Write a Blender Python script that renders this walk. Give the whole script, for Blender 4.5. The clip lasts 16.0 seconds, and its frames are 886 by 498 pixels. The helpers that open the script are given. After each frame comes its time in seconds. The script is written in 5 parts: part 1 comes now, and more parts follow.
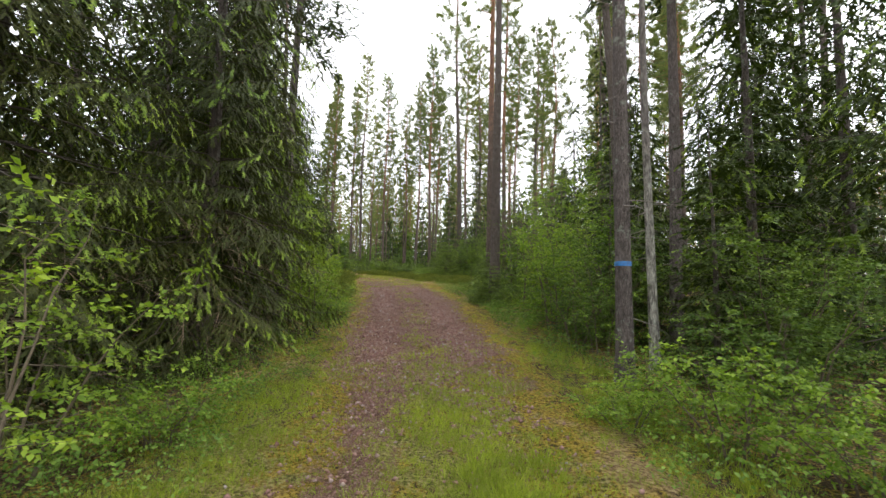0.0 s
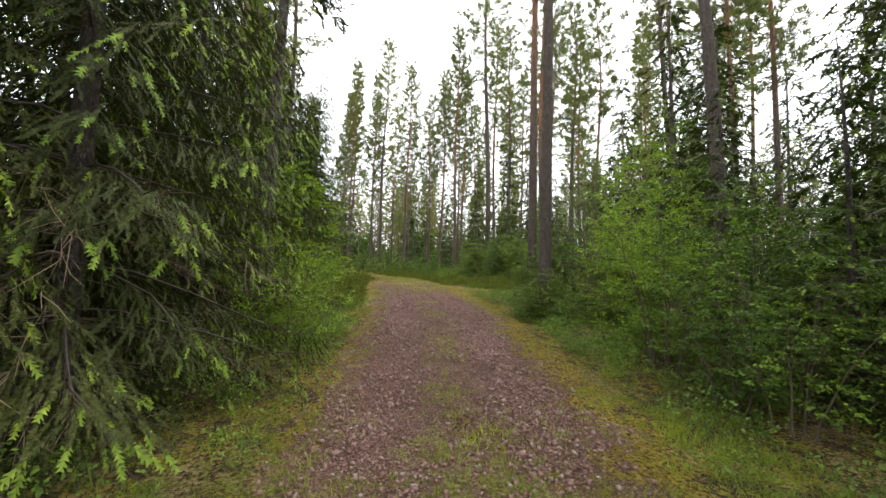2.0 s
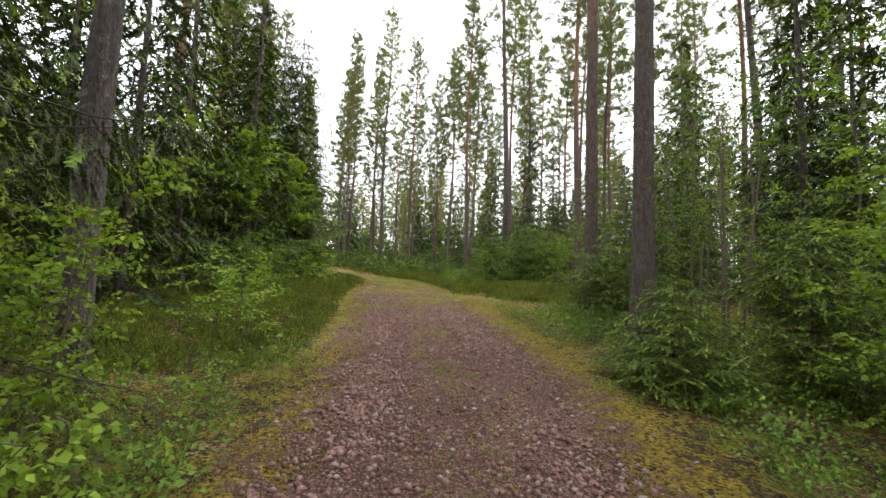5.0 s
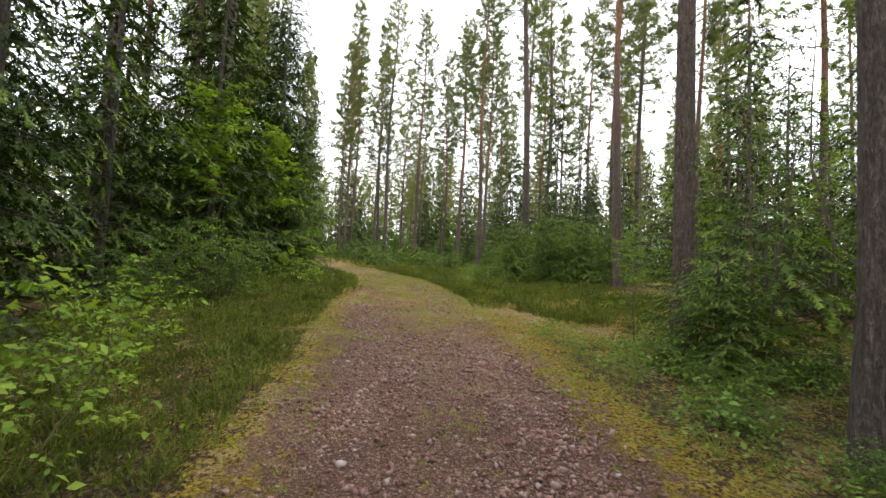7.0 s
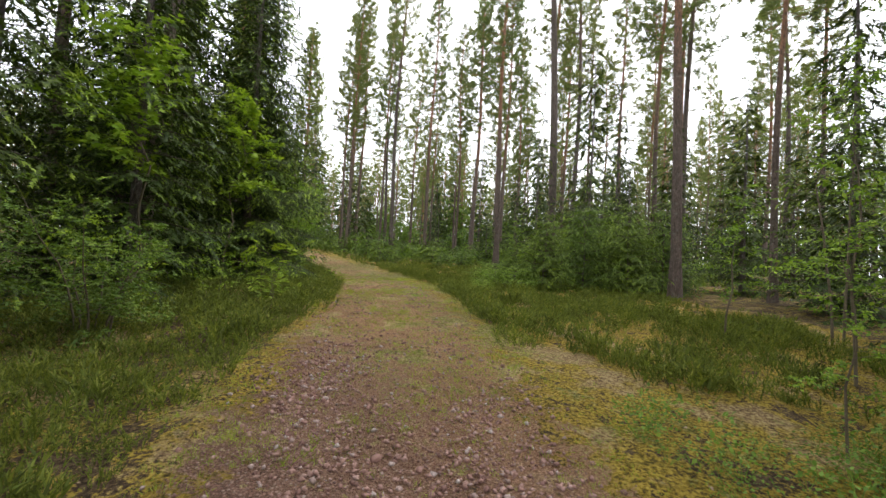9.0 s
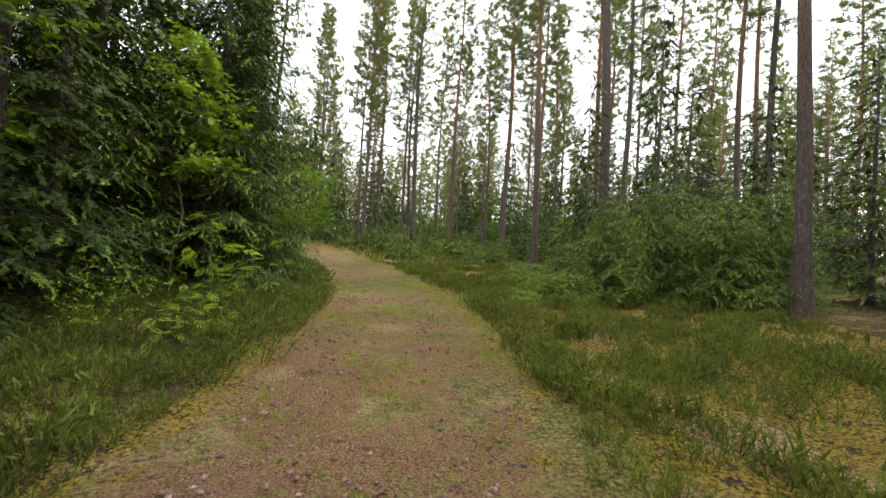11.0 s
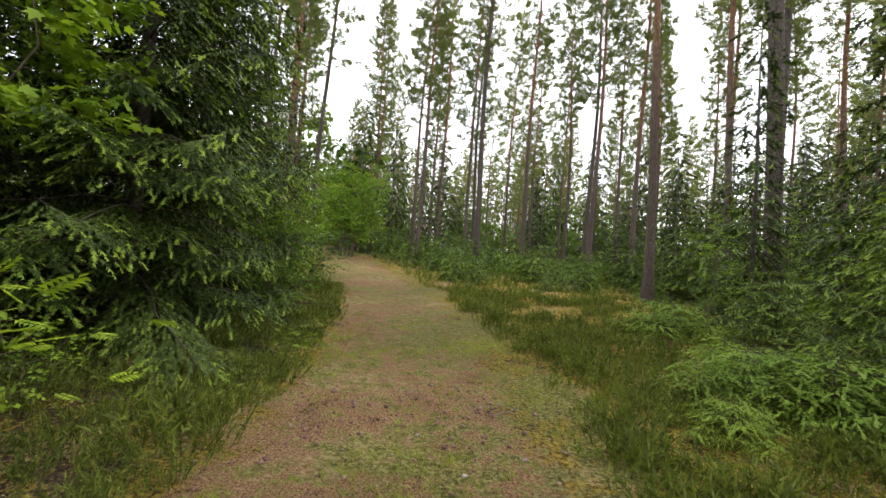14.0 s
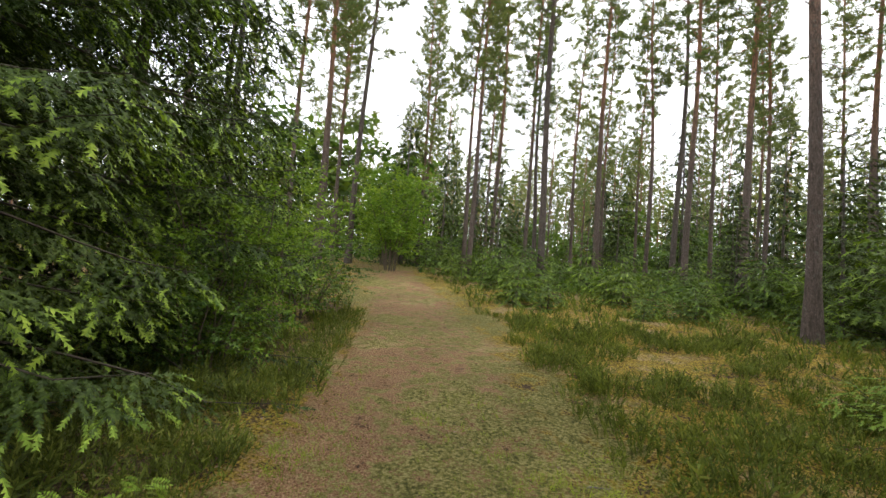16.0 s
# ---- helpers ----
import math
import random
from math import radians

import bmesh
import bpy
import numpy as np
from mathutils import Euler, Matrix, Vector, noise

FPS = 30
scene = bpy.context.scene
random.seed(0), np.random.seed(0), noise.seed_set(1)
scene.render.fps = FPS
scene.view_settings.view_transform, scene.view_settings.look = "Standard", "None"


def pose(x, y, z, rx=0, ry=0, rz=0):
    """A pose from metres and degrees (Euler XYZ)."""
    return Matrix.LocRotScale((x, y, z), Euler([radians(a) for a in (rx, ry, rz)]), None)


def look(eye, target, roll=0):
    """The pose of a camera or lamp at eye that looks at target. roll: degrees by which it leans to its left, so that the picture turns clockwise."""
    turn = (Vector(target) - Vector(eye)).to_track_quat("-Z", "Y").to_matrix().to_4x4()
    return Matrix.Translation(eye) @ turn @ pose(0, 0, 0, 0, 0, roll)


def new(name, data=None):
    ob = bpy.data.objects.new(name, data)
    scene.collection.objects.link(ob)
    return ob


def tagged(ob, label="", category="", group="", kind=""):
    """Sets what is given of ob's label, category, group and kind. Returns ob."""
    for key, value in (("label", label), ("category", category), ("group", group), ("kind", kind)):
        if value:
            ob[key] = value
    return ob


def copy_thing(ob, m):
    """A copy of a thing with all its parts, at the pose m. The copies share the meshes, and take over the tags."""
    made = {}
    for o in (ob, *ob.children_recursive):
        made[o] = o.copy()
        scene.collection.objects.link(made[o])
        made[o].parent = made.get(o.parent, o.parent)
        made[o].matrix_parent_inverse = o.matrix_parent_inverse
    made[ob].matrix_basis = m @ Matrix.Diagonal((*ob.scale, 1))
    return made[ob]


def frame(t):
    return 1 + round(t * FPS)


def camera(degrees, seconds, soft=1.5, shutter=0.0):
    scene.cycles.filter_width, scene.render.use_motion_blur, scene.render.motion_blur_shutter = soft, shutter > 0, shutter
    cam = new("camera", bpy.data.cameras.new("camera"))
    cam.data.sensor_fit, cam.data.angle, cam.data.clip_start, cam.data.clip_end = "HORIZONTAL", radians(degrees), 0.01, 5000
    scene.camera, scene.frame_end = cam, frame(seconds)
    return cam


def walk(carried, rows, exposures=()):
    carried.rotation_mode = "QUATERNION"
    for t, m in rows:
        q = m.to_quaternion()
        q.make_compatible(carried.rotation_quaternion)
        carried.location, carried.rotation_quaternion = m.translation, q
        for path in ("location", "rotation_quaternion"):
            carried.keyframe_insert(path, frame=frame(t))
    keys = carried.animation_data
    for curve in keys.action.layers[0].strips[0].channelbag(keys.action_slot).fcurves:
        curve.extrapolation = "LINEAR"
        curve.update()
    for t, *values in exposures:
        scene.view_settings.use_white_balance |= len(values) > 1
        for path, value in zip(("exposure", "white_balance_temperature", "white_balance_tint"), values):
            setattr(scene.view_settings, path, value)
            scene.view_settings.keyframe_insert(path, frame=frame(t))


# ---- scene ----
cam = camera(89.9, 16.0)
METRES, EYE, TILT, LEAN, TURN = 29.4, 1.5, 0.0, 0.0, 0.0
ROWS = [
    (0.0, 0.0, 0.0, 0.0, -0.14, 5.7, -1.36),
    (0.5, -0.0013, 0.0303, 0.0027, 0.63, 5.83, -1.62),
    (1.0, -0.0031, 0.0617, 0.0046, 1.52, 5.81, -1.85),
    (1.5, -0.0061, 0.0931, 0.0065, 2.22, 5.72, -1.94),
    (2.0, -0.0108, 0.1238, 0.0084, 2.76, 5.64, -1.88),
    (2.5, -0.0148, 0.1545, 0.0096, 3.08, 5.64, -1.78),
    (3.0, -0.0182, 0.1859, 0.0118, 3.2, 5.68, -1.83),
    (3.5, -0.0214, 0.2147, 0.0149, 3.19, 5.69, -1.94),
    (4.0, -0.0232, 0.245, 0.0179, 3.2, 5.65, -2.0),
    (6.5, -0.0361, 0.394, 0.0346, 4.43, 4.17, -2.86),
    (7.0, -0.0415, 0.4232, 0.0395, 4.5, 3.81, -2.92),
    (7.5, -0.0442, 0.4537, 0.0417, 4.69, 3.55, -2.89),
    (8.0, -0.046, 0.4838, 0.044, 5.02, 3.34, -3.01),
    (8.5, -0.0481, 0.514, 0.0489, 5.54, 3.08, -3.15),
    (9.0, -0.0507, 0.5464, 0.0533, 6.13, 2.71, -3.38),
    (11.5, -0.0709, 0.7007, 0.0675, 11.06, 1.35, -3.42),
    (12.0, -0.0783, 0.7308, 0.0704, 12.6, 1.33, -3.76),
    (12.5, -0.0858, 0.7626, 0.0726, 14.08, 1.3, -4.03),
    (13.0, -0.0935, 0.7939, 0.0745, 15.45, 1.43, -4.24),
    (13.5, -0.0982, 0.8243, 0.0773, 16.87, 1.78, -4.34),
    (14.0, -0.1034, 0.8537, 0.0806, 18.38, 2.31, -4.47),
    (14.5, -0.1108, 0.8841, 0.0833, 20.0, 2.82, -4.52),
    (15.0, -0.1211, 0.9167, 0.0851, 21.76, 3.06, -4.53),
    (15.5, -0.1337, 0.9482, 0.0871, 23.72, 3.1, -4.44),
    (16.0, -0.1459, 0.9808, 0.089, 25.75, 3.15, -4.46),
]
walk(cam, [(t, pose(0, 0, EYE, TILT, LEAN, TURN) @ pose(METRES * x, METRES * y, METRES * z, 90 + pitch, roll, yaw)) for t, x, y, z, yaw, pitch, roll in ROWS])

# ---- light: an overcast summer sky, thin bright cloud with a weak wide sun behind it ----
SUN_ELEVATION, SUN_AZIMUTH = 48.0, 62.0
world = bpy.data.worlds.new("overcast_sky")
scene.world = world
world.use_nodes = True
wn, wl = world.node_tree.nodes, world.node_tree.links
sky = wn.new("ShaderNodeTexSky")
sky.sky_type = "NISHITA"
sky.sun_disc = False
sky.sun_elevation, sky.sun_rotation = radians(SUN_ELEVATION), radians(SUN_AZIMUTH)
cloud_noise = wn.new("ShaderNodeTexNoise")
cloud_noise.inputs["Scale"].default_value = 1.6
cloud_noise.inputs["Detail"].default_value = 6.0
cloud_ramp = wn.new("ShaderNodeValToRGB")
cloud_ramp.color_ramp.elements[0].position, cloud_ramp.color_ramp.elements[0].color = 0.3, (10.2, 10.7, 11.6, 1)
cloud_ramp.color_ramp.elements[1].position, cloud_ramp.color_ramp.elements[1].color = 0.62, (13.0, 13.1, 13.3, 1)
cloud_mix = wn.new("ShaderNodeMix")
cloud_mix.data_type = "RGBA"
cloud_mix.inputs["Factor"].default_value = 0.9
wcoord = wn.new("ShaderNodeTexCoord")
wl.new(wcoord.outputs["Generated"], cloud_noise.inputs["Vector"])
wl.new(cloud_noise.outputs["Fac"], cloud_ramp.inputs["Fac"])
wl.new(sky.outputs["Color"], cloud_mix.inputs["A"])
wl.new(cloud_ramp.outputs["Color"], cloud_mix.inputs["B"])
wl.new(cloud_mix.outputs["Result"], wn["Background"].inputs["Color"])
wn["Background"].inputs["Strength"].default_value = 0.12

sun_lamp = bpy.data.lights.new("sun", "SUN")
sun_lamp.energy, sun_lamp.angle, sun_lamp.color = 1.2, radians(14), (1.0, 0.95, 0.87)
sun = new("sun", sun_lamp)
sun_dir = Vector((math.sin(radians(SUN_AZIMUTH)) * math.cos(radians(SUN_ELEVATION)), math.cos(radians(SUN_AZIMUTH)) * math.cos(radians(SUN_ELEVATION)), math.sin(radians(SUN_ELEVATION))))
sun.matrix_world = look(sun_dir * 100, (0, 0, 0))
scene.view_settings.exposure = 0.93

# ---- materials ----


def node_material(name):
    m = bpy.data.materials.new(name)
    m.use_nodes = True
    nt = m.node_tree
    return m, nt.nodes, nt.links, nt.nodes["Principled BSDF"]


def add_noise(ns, ls, vec, scale, detail=4.0, rough=0.6):
    n = ns.new("ShaderNodeTexNoise")
    n.inputs["Scale"].default_value, n.inputs["Detail"].default_value, n.inputs["Roughness"].default_value = scale, detail, rough
    ls.new(vec, n.inputs["Vector"])
    return n.outputs["Fac"]


def add_ramp(ns, ls, fac, stops):
    r = ns.new("ShaderNodeValToRGB")
    e = r.color_ramp.elements
    while len(e) < len(stops):
        e.new(0.5)
    for el, (p, c) in zip(e, stops):
        el.position, el.color = p, (*c, 1)
    ls.new(fac, r.inputs["Fac"])
    return r.outputs["Color"]


def add_mix(ns, ls, fac, a, b, mode="MIX"):
    m = ns.new("ShaderNodeMix")
    m.data_type, m.blend_type = "RGBA", mode
    for sock, v in (("Factor", fac), ("A", a), ("B", b)):
        if isinstance(v, (int, float)):
            m.inputs[sock].default_value = v
        elif isinstance(v, tuple):
            m.inputs[sock].default_value = (*v, 1)
        else:
            ls.new(v, m.inputs[sock])
    return m.outputs["Result"]


def add_math(ns, ls, op, a, b, c=None):
    m = ns.new("ShaderNodeMath")
    m.operation = op
    for i, v in enumerate((a, b, c)):
        if v is None:
            continue
        if isinstance(v, (int, float)):
            m.inputs[i].default_value = v
        else:
            ls.new(v, m.inputs[i])
    return m.outputs[0]


def add_range(ns, ls, v, lo, hi):
    m = ns.new("ShaderNodeMapRange")
    m.interpolation_type = "SMOOTHSTEP"
    m.inputs["From Min"].default_value, m.inputs["From Max"].default_value = lo, hi
    ls.new(v, m.inputs["Value"])
    return m.outputs[0]


def add_bump(ns, ls, height, strength, distance, bsdf):
    b = ns.new("ShaderNodeBump")
    b.inputs["Strength"].default_value, b.inputs["Distance"].default_value = strength, distance
    ls.new(height, b.inputs["Height"])
    ls.new(b.outputs["Normal"], bsdf.inputs["Normal"])


def coords(ns, stretch=(1, 1, 1), ls=None):
    c = ns.new("ShaderNodeTexCoord").outputs["Object"]
    if stretch == (1, 1, 1):
        return c
    m = ns.new("ShaderNodeMapping")
    m.inputs["Scale"].default_value = stretch
    ls.new(c, m.inputs["Vector"])
    return m.outputs["Vector"]


def leaf_material(name, dark, mid, light, through_light=0.35, gloss=0.5):
    """Thin leaves: each island takes its own tone, patches of the crown differ, some light passes through."""
    m, ns, ls, b = node_material(name)
    geo = ns.new("ShaderNodeNewGeometry")
    col = add_ramp(ns, ls, geo.outputs["Random Per Island"], [(0.0, dark), (0.5, mid), (1.0, light)])
    patch = add_noise(ns, ls, coords(ns), 1.3, 3)
    tone = add_ramp(ns, ls, patch, [(0.3, (0.62, 0.66, 0.66)), (0.7, (1.22, 1.18, 1.0))])
    col = add_mix(ns, ls, 1.0, col, tone, "MULTIPLY")
    obj = ns.new("ShaderNodeObjectInfo")
    own = add_ramp(ns, ls, obj.outputs["Random"], [(0.0, (0.82, 0.88, 0.9)), (1.0, (1.12, 1.08, 0.95))])
    col = add_mix(ns, ls, 1.0, col, own, "MULTIPLY")
    ls.new(col, b.inputs["Base Color"])
    b.inputs["Roughness"].default_value = gloss
    b.inputs["Specular IOR Level"].default_value = 0.15
    t = ns.new("ShaderNodeBsdfTranslucent")
    ls.new(add_mix(ns, ls, 1.0, col, (1.25, 1.3, 0.6), "MULTIPLY"), t.inputs["Color"])
    mix = ns.new("ShaderNodeMixShader")
    mix.inputs["Fac"].default_value = through_light
    ls.new(b.outputs[0], mix.inputs[1])
    ls.new(t.outputs[0], mix.inputs[2])
    ls.new(mix.outputs[0], ns["Material Output"].inputs["Surface"])
    return m


def bark_material(name, low, high, z0, z1, crack=(0.03, 0.024, 0.02), scale=9.0, depth=0.03, lichen=0.25):
    """Furrowed bark, whose colour changes up the trunk as the thick bark gives way to thin flaking bark."""
    m, ns, ls, b = node_material(name)
    flat = coords(ns)
    vec = coords(ns, (1, 1, 0.3), ls)
    vor = ns.new("ShaderNodeTexVoronoi")
    vor.feature = "DISTANCE_TO_EDGE"
    vor.inputs["Scale"].default_value = scale * 1.6
    wob = add_noise(ns, ls, vec, scale * 0.8, 4)
    vm = ns.new("ShaderNodeVectorMath")
    vm.operation = "MULTIPLY_ADD"
    ls.new(wob, vm.inputs[0])
    vm.inputs[1].default_value = (0.18, 0.18, 0.18)
    ls.new(vec, vm.inputs[2])
    ls.new(vm.outputs[0], vor.inputs["Vector"])
    cells = add_range(ns, ls, vor.outputs["Distance"], 0.0, 0.22)
    strips = add_range(ns, ls, add_noise(ns, ls, coords(ns, (1, 1, 0.22), ls), scale * 2.2, 6, 0.65), 0.36, 0.58)
    plate = add_math(ns, ls, "MULTIPLY_ADD", cells, 0.35, add_math(ns, ls, "MULTIPLY", strips, 0.65))
    fine = add_noise(ns, ls, vec, scale * 6, 5, 0.7)
    sep = ns.new("ShaderNodeSeparateXYZ")
    ls.new(flat, sep.inputs[0])
    big = add_noise(ns, ls, flat, 0.9, 3)
    zz = add_math(ns, ls, "ADD", sep.outputs["Z"], add_math(ns, ls, "MULTIPLY", big, 4.0))
    up = add_range(ns, ls, zz, z0 + 2, z1 + 2)
    base = add_mix(ns, ls, up, low, high)
    base = add_mix(ns, ls, 1.0, base, add_ramp(ns, ls, fine, [(0.33, (0.42, 0.42, 0.42)), (0.66, (1.45, 1.42, 1.4))]), "MULTIPLY")
    base = add_mix(ns, ls, plate, crack, base)
    spots = add_range(ns, ls, add_noise(ns, ls, flat, 7, 5, 0.7), 0.56, 0.68)
    spots = add_math(ns, ls, "MULTIPLY", spots, lichen)
    base = add_mix(ns, ls, spots, base, (0.3, 0.33, 0.27))
    ls.new(base, b.inputs["Base Color"])
    b.inputs["Roughness"].default_value = 0.9
    b.inputs["Specular IOR Level"].default_value = 0.2
    h = add_math(ns, ls, "MULTIPLY_ADD", fine, 0.35, plate)
    add_bump(ns, ls, h, 0.9, depth, b)
    return m


def plain_material(name, a, c, scale, rough=0.85, bump=0.004):
    m, ns, ls, b = node_material(name)
    vec = coords(ns)
    n1 = add_noise(ns, ls, vec, scale, 5, 0.65)
    ls.new(add_ramp(ns, ls, n1, [(0.3, a), (0.7, c)]), b.inputs["Base Color"])
    b.inputs["Roughness"].default_value = rough
    add_bump(ns, ls, add_noise(ns, ls, vec, scale * 3, 4), 0.6, bump, b)
    return m


M_PINE_BARK = bark_material("pine_bark", (0.165, 0.125, 0.105), (0.43, 0.21, 0.11), 5, 13, scale=11.0, depth=0.03, crack=(0.07, 0.055, 0.045))
M_PINE_GREY = bark_material("grey_pine_bark", (0.135, 0.11, 0.095), (0.27, 0.17, 0.115), 11, 19, scale=11.0, depth=0.03, crack=(0.07, 0.055, 0.045))
M_SPRUCE_BARK = bark_material("spruce_bark", (0.155, 0.13, 0.118), (0.165, 0.13, 0.112), 8, 16, crack=(0.06, 0.05, 0.045), scale=14.0, depth=0.03, lichen=0.6)
M_BIRCH_BARK = bark_material("birch_bark", (0.34, 0.33, 0.28), (0.2, 0.18, 0.16), 1.6, 4.5, crack=(0.07, 0.06, 0.055), scale=8.0, depth=0.01, lichen=0.6)
M_TWIG = plain_material("dead_twig", (0.1, 0.08, 0.065), (0.22, 0.19, 0.16), 25)
M_STEM = plain_material("young_stem", (0.07, 0.055, 0.035), (0.15, 0.115, 0.075), 20)
M_DRY = plain_material("dry_spruce_twigs", (0.16, 0.11, 0.07), (0.27, 0.2, 0.13), 12)
M_BOUGH = plain_material("spruce_bough_wood", (0.035, 0.026, 0.02), (0.085, 0.065, 0.048), 18)
M_BLUE = plain_material("blue_marking_paint", (0.03, 0.07, 0.15), (0.03, 0.21, 0.55), 26, 0.6)
M_NEEDLE = leaf_material("spruce_needles", (0.024, 0.04, 0.009), (0.042, 0.066, 0.013), (0.075, 0.108, 0.022), 0.08)
M_NEEDLE_OLD = leaf_material("old_spruce_needles", (0.026, 0.034, 0.009), (0.046, 0.056, 0.014), (0.085, 0.094, 0.024), 0.08)
M_SHOOT = leaf_material("spruce_new_shoots", (0.14, 0.215, 0.032), (0.195, 0.285, 0.042), (0.275, 0.37, 0.062), 0.28)
M_YOUNG = leaf_material("young_spruce_needles", (0.06, 0.1, 0.025), (0.1, 0.15, 0.036), (0.155, 0.21, 0.05), 0.25)
M_PINE = leaf_material("pine_needles", (0.1, 0.125, 0.055), (0.16, 0.19, 0.085), (0.235, 0.26, 0.11), 0.45)
M_LEAF = leaf_material("broad_leaf_fresh", (0.12, 0.2, 0.028), (0.195, 0.295, 0.04), (0.31, 0.42, 0.065), 0.4)
M_LEAF_BRIGHT = leaf_material("broad_leaf_bright", (0.15, 0.24, 0.03), (0.235, 0.34, 0.042), (0.34, 0.45, 0.067), 0.42)
# deep green leaf; on shade_sapling its darker tone stands in for shade
M_LEAF_DEEP = leaf_material("broad_leaf_deep", (0.06, 0.11, 0.026), (0.105, 0.17, 0.036), (0.175, 0.255, 0.053), 0.3)
M_BILBERRY = leaf_material("bilberry_leaf", (0.09, 0.165, 0.035), (0.145, 0.235, 0.048), (0.21, 0.315, 0.07), 0.3)
M_HEATHER = leaf_material("heather_sprig", (0.082, 0.092, 0.024), (0.15, 0.178, 0.034), (0.285, 0.29, 0.064), 0.35, 0.7)
M_GRASS = leaf_material("grass_blade", (0.2, 0.25, 0.035), (0.28, 0.35, 0.05), (0.38, 0.43, 0.08), 0.4)
M_STRAW = leaf_material("dry_grass", (0.24, 0.17, 0.075), (0.33, 0.24, 0.11), (0.42, 0.32, 0.15), 0.3)
M_LITTER = plain_material("dead_leaf", (0.2, 0.12, 0.07), (0.36, 0.25, 0.16), 30)


def stone_material():
    m, ns, ls, b = node_material("crushed_stone")
    geo = ns.new("ShaderNodeNewGeometry")
    obj = ns.new("ShaderNodeObjectInfo")
    r = add_math(ns, ls, "FRACT", add_math(ns, ls, "ADD", geo.outputs["Random Per Island"], obj.outputs["Random"]), 0)
    col = add_ramp(ns, ls, r, [(0.0, (0.14, 0.072, 0.057)), (0.4, (0.24, 0.13, 0.104)), (0.8, (0.28, 0.17, 0.14)), (0.95, (0.3, 0.225, 0.2)), (1.0, (0.36, 0.31, 0.285))])
    n = add_noise(ns, ls, coords(ns), 60, 4, 0.7)
    col = add_mix(ns, ls, 1.0, col, add_ramp(ns, ls, n, [(0.3, (0.7, 0.7, 0.7)), (0.7, (1.25, 1.22, 1.2))]), "MULTIPLY")
    ls.new(col, b.inputs["Base Color"])
    b.inputs["Roughness"].default_value = 0.85
    add_bump(ns, ls, n, 0.5, 0.004, b)
    return m


M_STONE = stone_material()


def ground_material():
    """Forest floor with a worn track: the zone colours hold gravel, moss and grass cover; noise breaks their edges up."""
    m, ns, ls, b = node_material("forest_ground")
    vec = coords(ns)
    zone = ns.new("ShaderNodeAttribute")
    zone.attribute_name = "zone"
    sep = ns.new("ShaderNodeSeparateColor")
    ls.new(zone.outputs["Color"], sep.inputs[0])
    n_big = add_noise(ns, ls, vec, 0.9, 5, 0.65)
    n_mid = add_noise(ns, ls, vec, 4.5, 5, 0.65)
    n_fine = add_noise(ns, ls, vec, 28, 5, 0.7)
    n_tiny = add_noise(ns, ls, vec, 110, 4, 0.7)
    litter = add_ramp(ns, ls, n_fine, [(0.4, (0.05, 0.033, 0.02)), (0.5, (0.12, 0.078, 0.045)), (0.62, (0.22, 0.155, 0.085))])
    litter = add_mix(ns, ls, add_range(ns, ls, n_mid, 0.5, 0.66), litter, (0.12, 0.13, 0.035))
    gravel = add_ramp(ns, ls, n_tiny, [(0.4, (0.09, 0.046, 0.036)), (0.5, (0.3, 0.155, 0.112)), (0.6, (0.44, 0.28, 0.195))])
    chips = ns.new("ShaderNodeTexVoronoi")
    chips.inputs["Scale"].default_value = 42
    chips.inputs["Randomness"].default_value = 1.0
    ls.new(vec, chips.inputs["Vector"])
    chip_sep = ns.new("ShaderNodeSeparateColor")
    ls.new(chips.outputs["Color"], chip_sep.inputs[0])
    chip_col = add_ramp(ns, ls, chip_sep.outputs[0], [(0.0, (0.18, 0.092, 0.07)), (0.4, (0.33, 0.185, 0.147)), (0.75, (0.44, 0.29, 0.245)), (1.0, (0.52, 0.42, 0.37))])
    chip_edge = add_range(ns, ls, chips.outputs["Distance"], 0.25, 0.62)
    gravel = add_mix(ns, ls, 0.55, gravel, add_mix(ns, ls, chip_edge, chip_col, (0.08, 0.048, 0.037)))
    needle = add_ramp(ns, ls, add_noise(ns, ls, vec, 55, 5, 0.75), [(0.38, (0.13, 0.055, 0.032)), (0.5, (0.345, 0.187, 0.1)), (0.62, (0.53, 0.36, 0.2))])
    needle = add_mix(ns, ls, add_range(ns, ls, n_big, 0.54, 0.64), needle, add_ramp(ns, ls, n_fine, [(0.4, (0.25, 0.165, 0.075)), (0.6, (0.58, 0.45, 0.24))]))
    gravel = add_mix(ns, ls, add_math(ns, ls, "MULTIPLY", zone.outputs["Alpha"], add_range(ns, ls, n_mid, 0.2, 0.42)), gravel, needle)
    moss = add_ramp(ns, ls, n_fine, [(0.4, (0.1, 0.075, 0.015)), (0.5, (0.33, 0.23, 0.03)), (0.6, (0.52, 0.38, 0.07))])
    moss = add_mix(ns, ls, add_range(ns, ls, n_mid, 0.52, 0.68), moss, add_ramp(ns, ls, n_fine, [(0.4, (0.06, 0.065, 0.012)), (0.5, (0.19, 0.18, 0.035)), (0.6, (0.34, 0.3, 0.1))]))
    moss = add_mix(ns, ls, add_range(ns, ls, n_big, 0.52, 0.62), moss, add_ramp(ns, ls, n_fine, [(0.4, (0.14, 0.085, 0.045)), (0.52, (0.36, 0.25, 0.12)), (0.6, (0.5, 0.39, 0.2))]))
    green = add_ramp(ns, ls, n_fine, [(0.4, (0.075, 0.075, 0.018)), (0.5, (0.2, 0.19, 0.05)), (0.6, (0.38, 0.32, 0.13))])
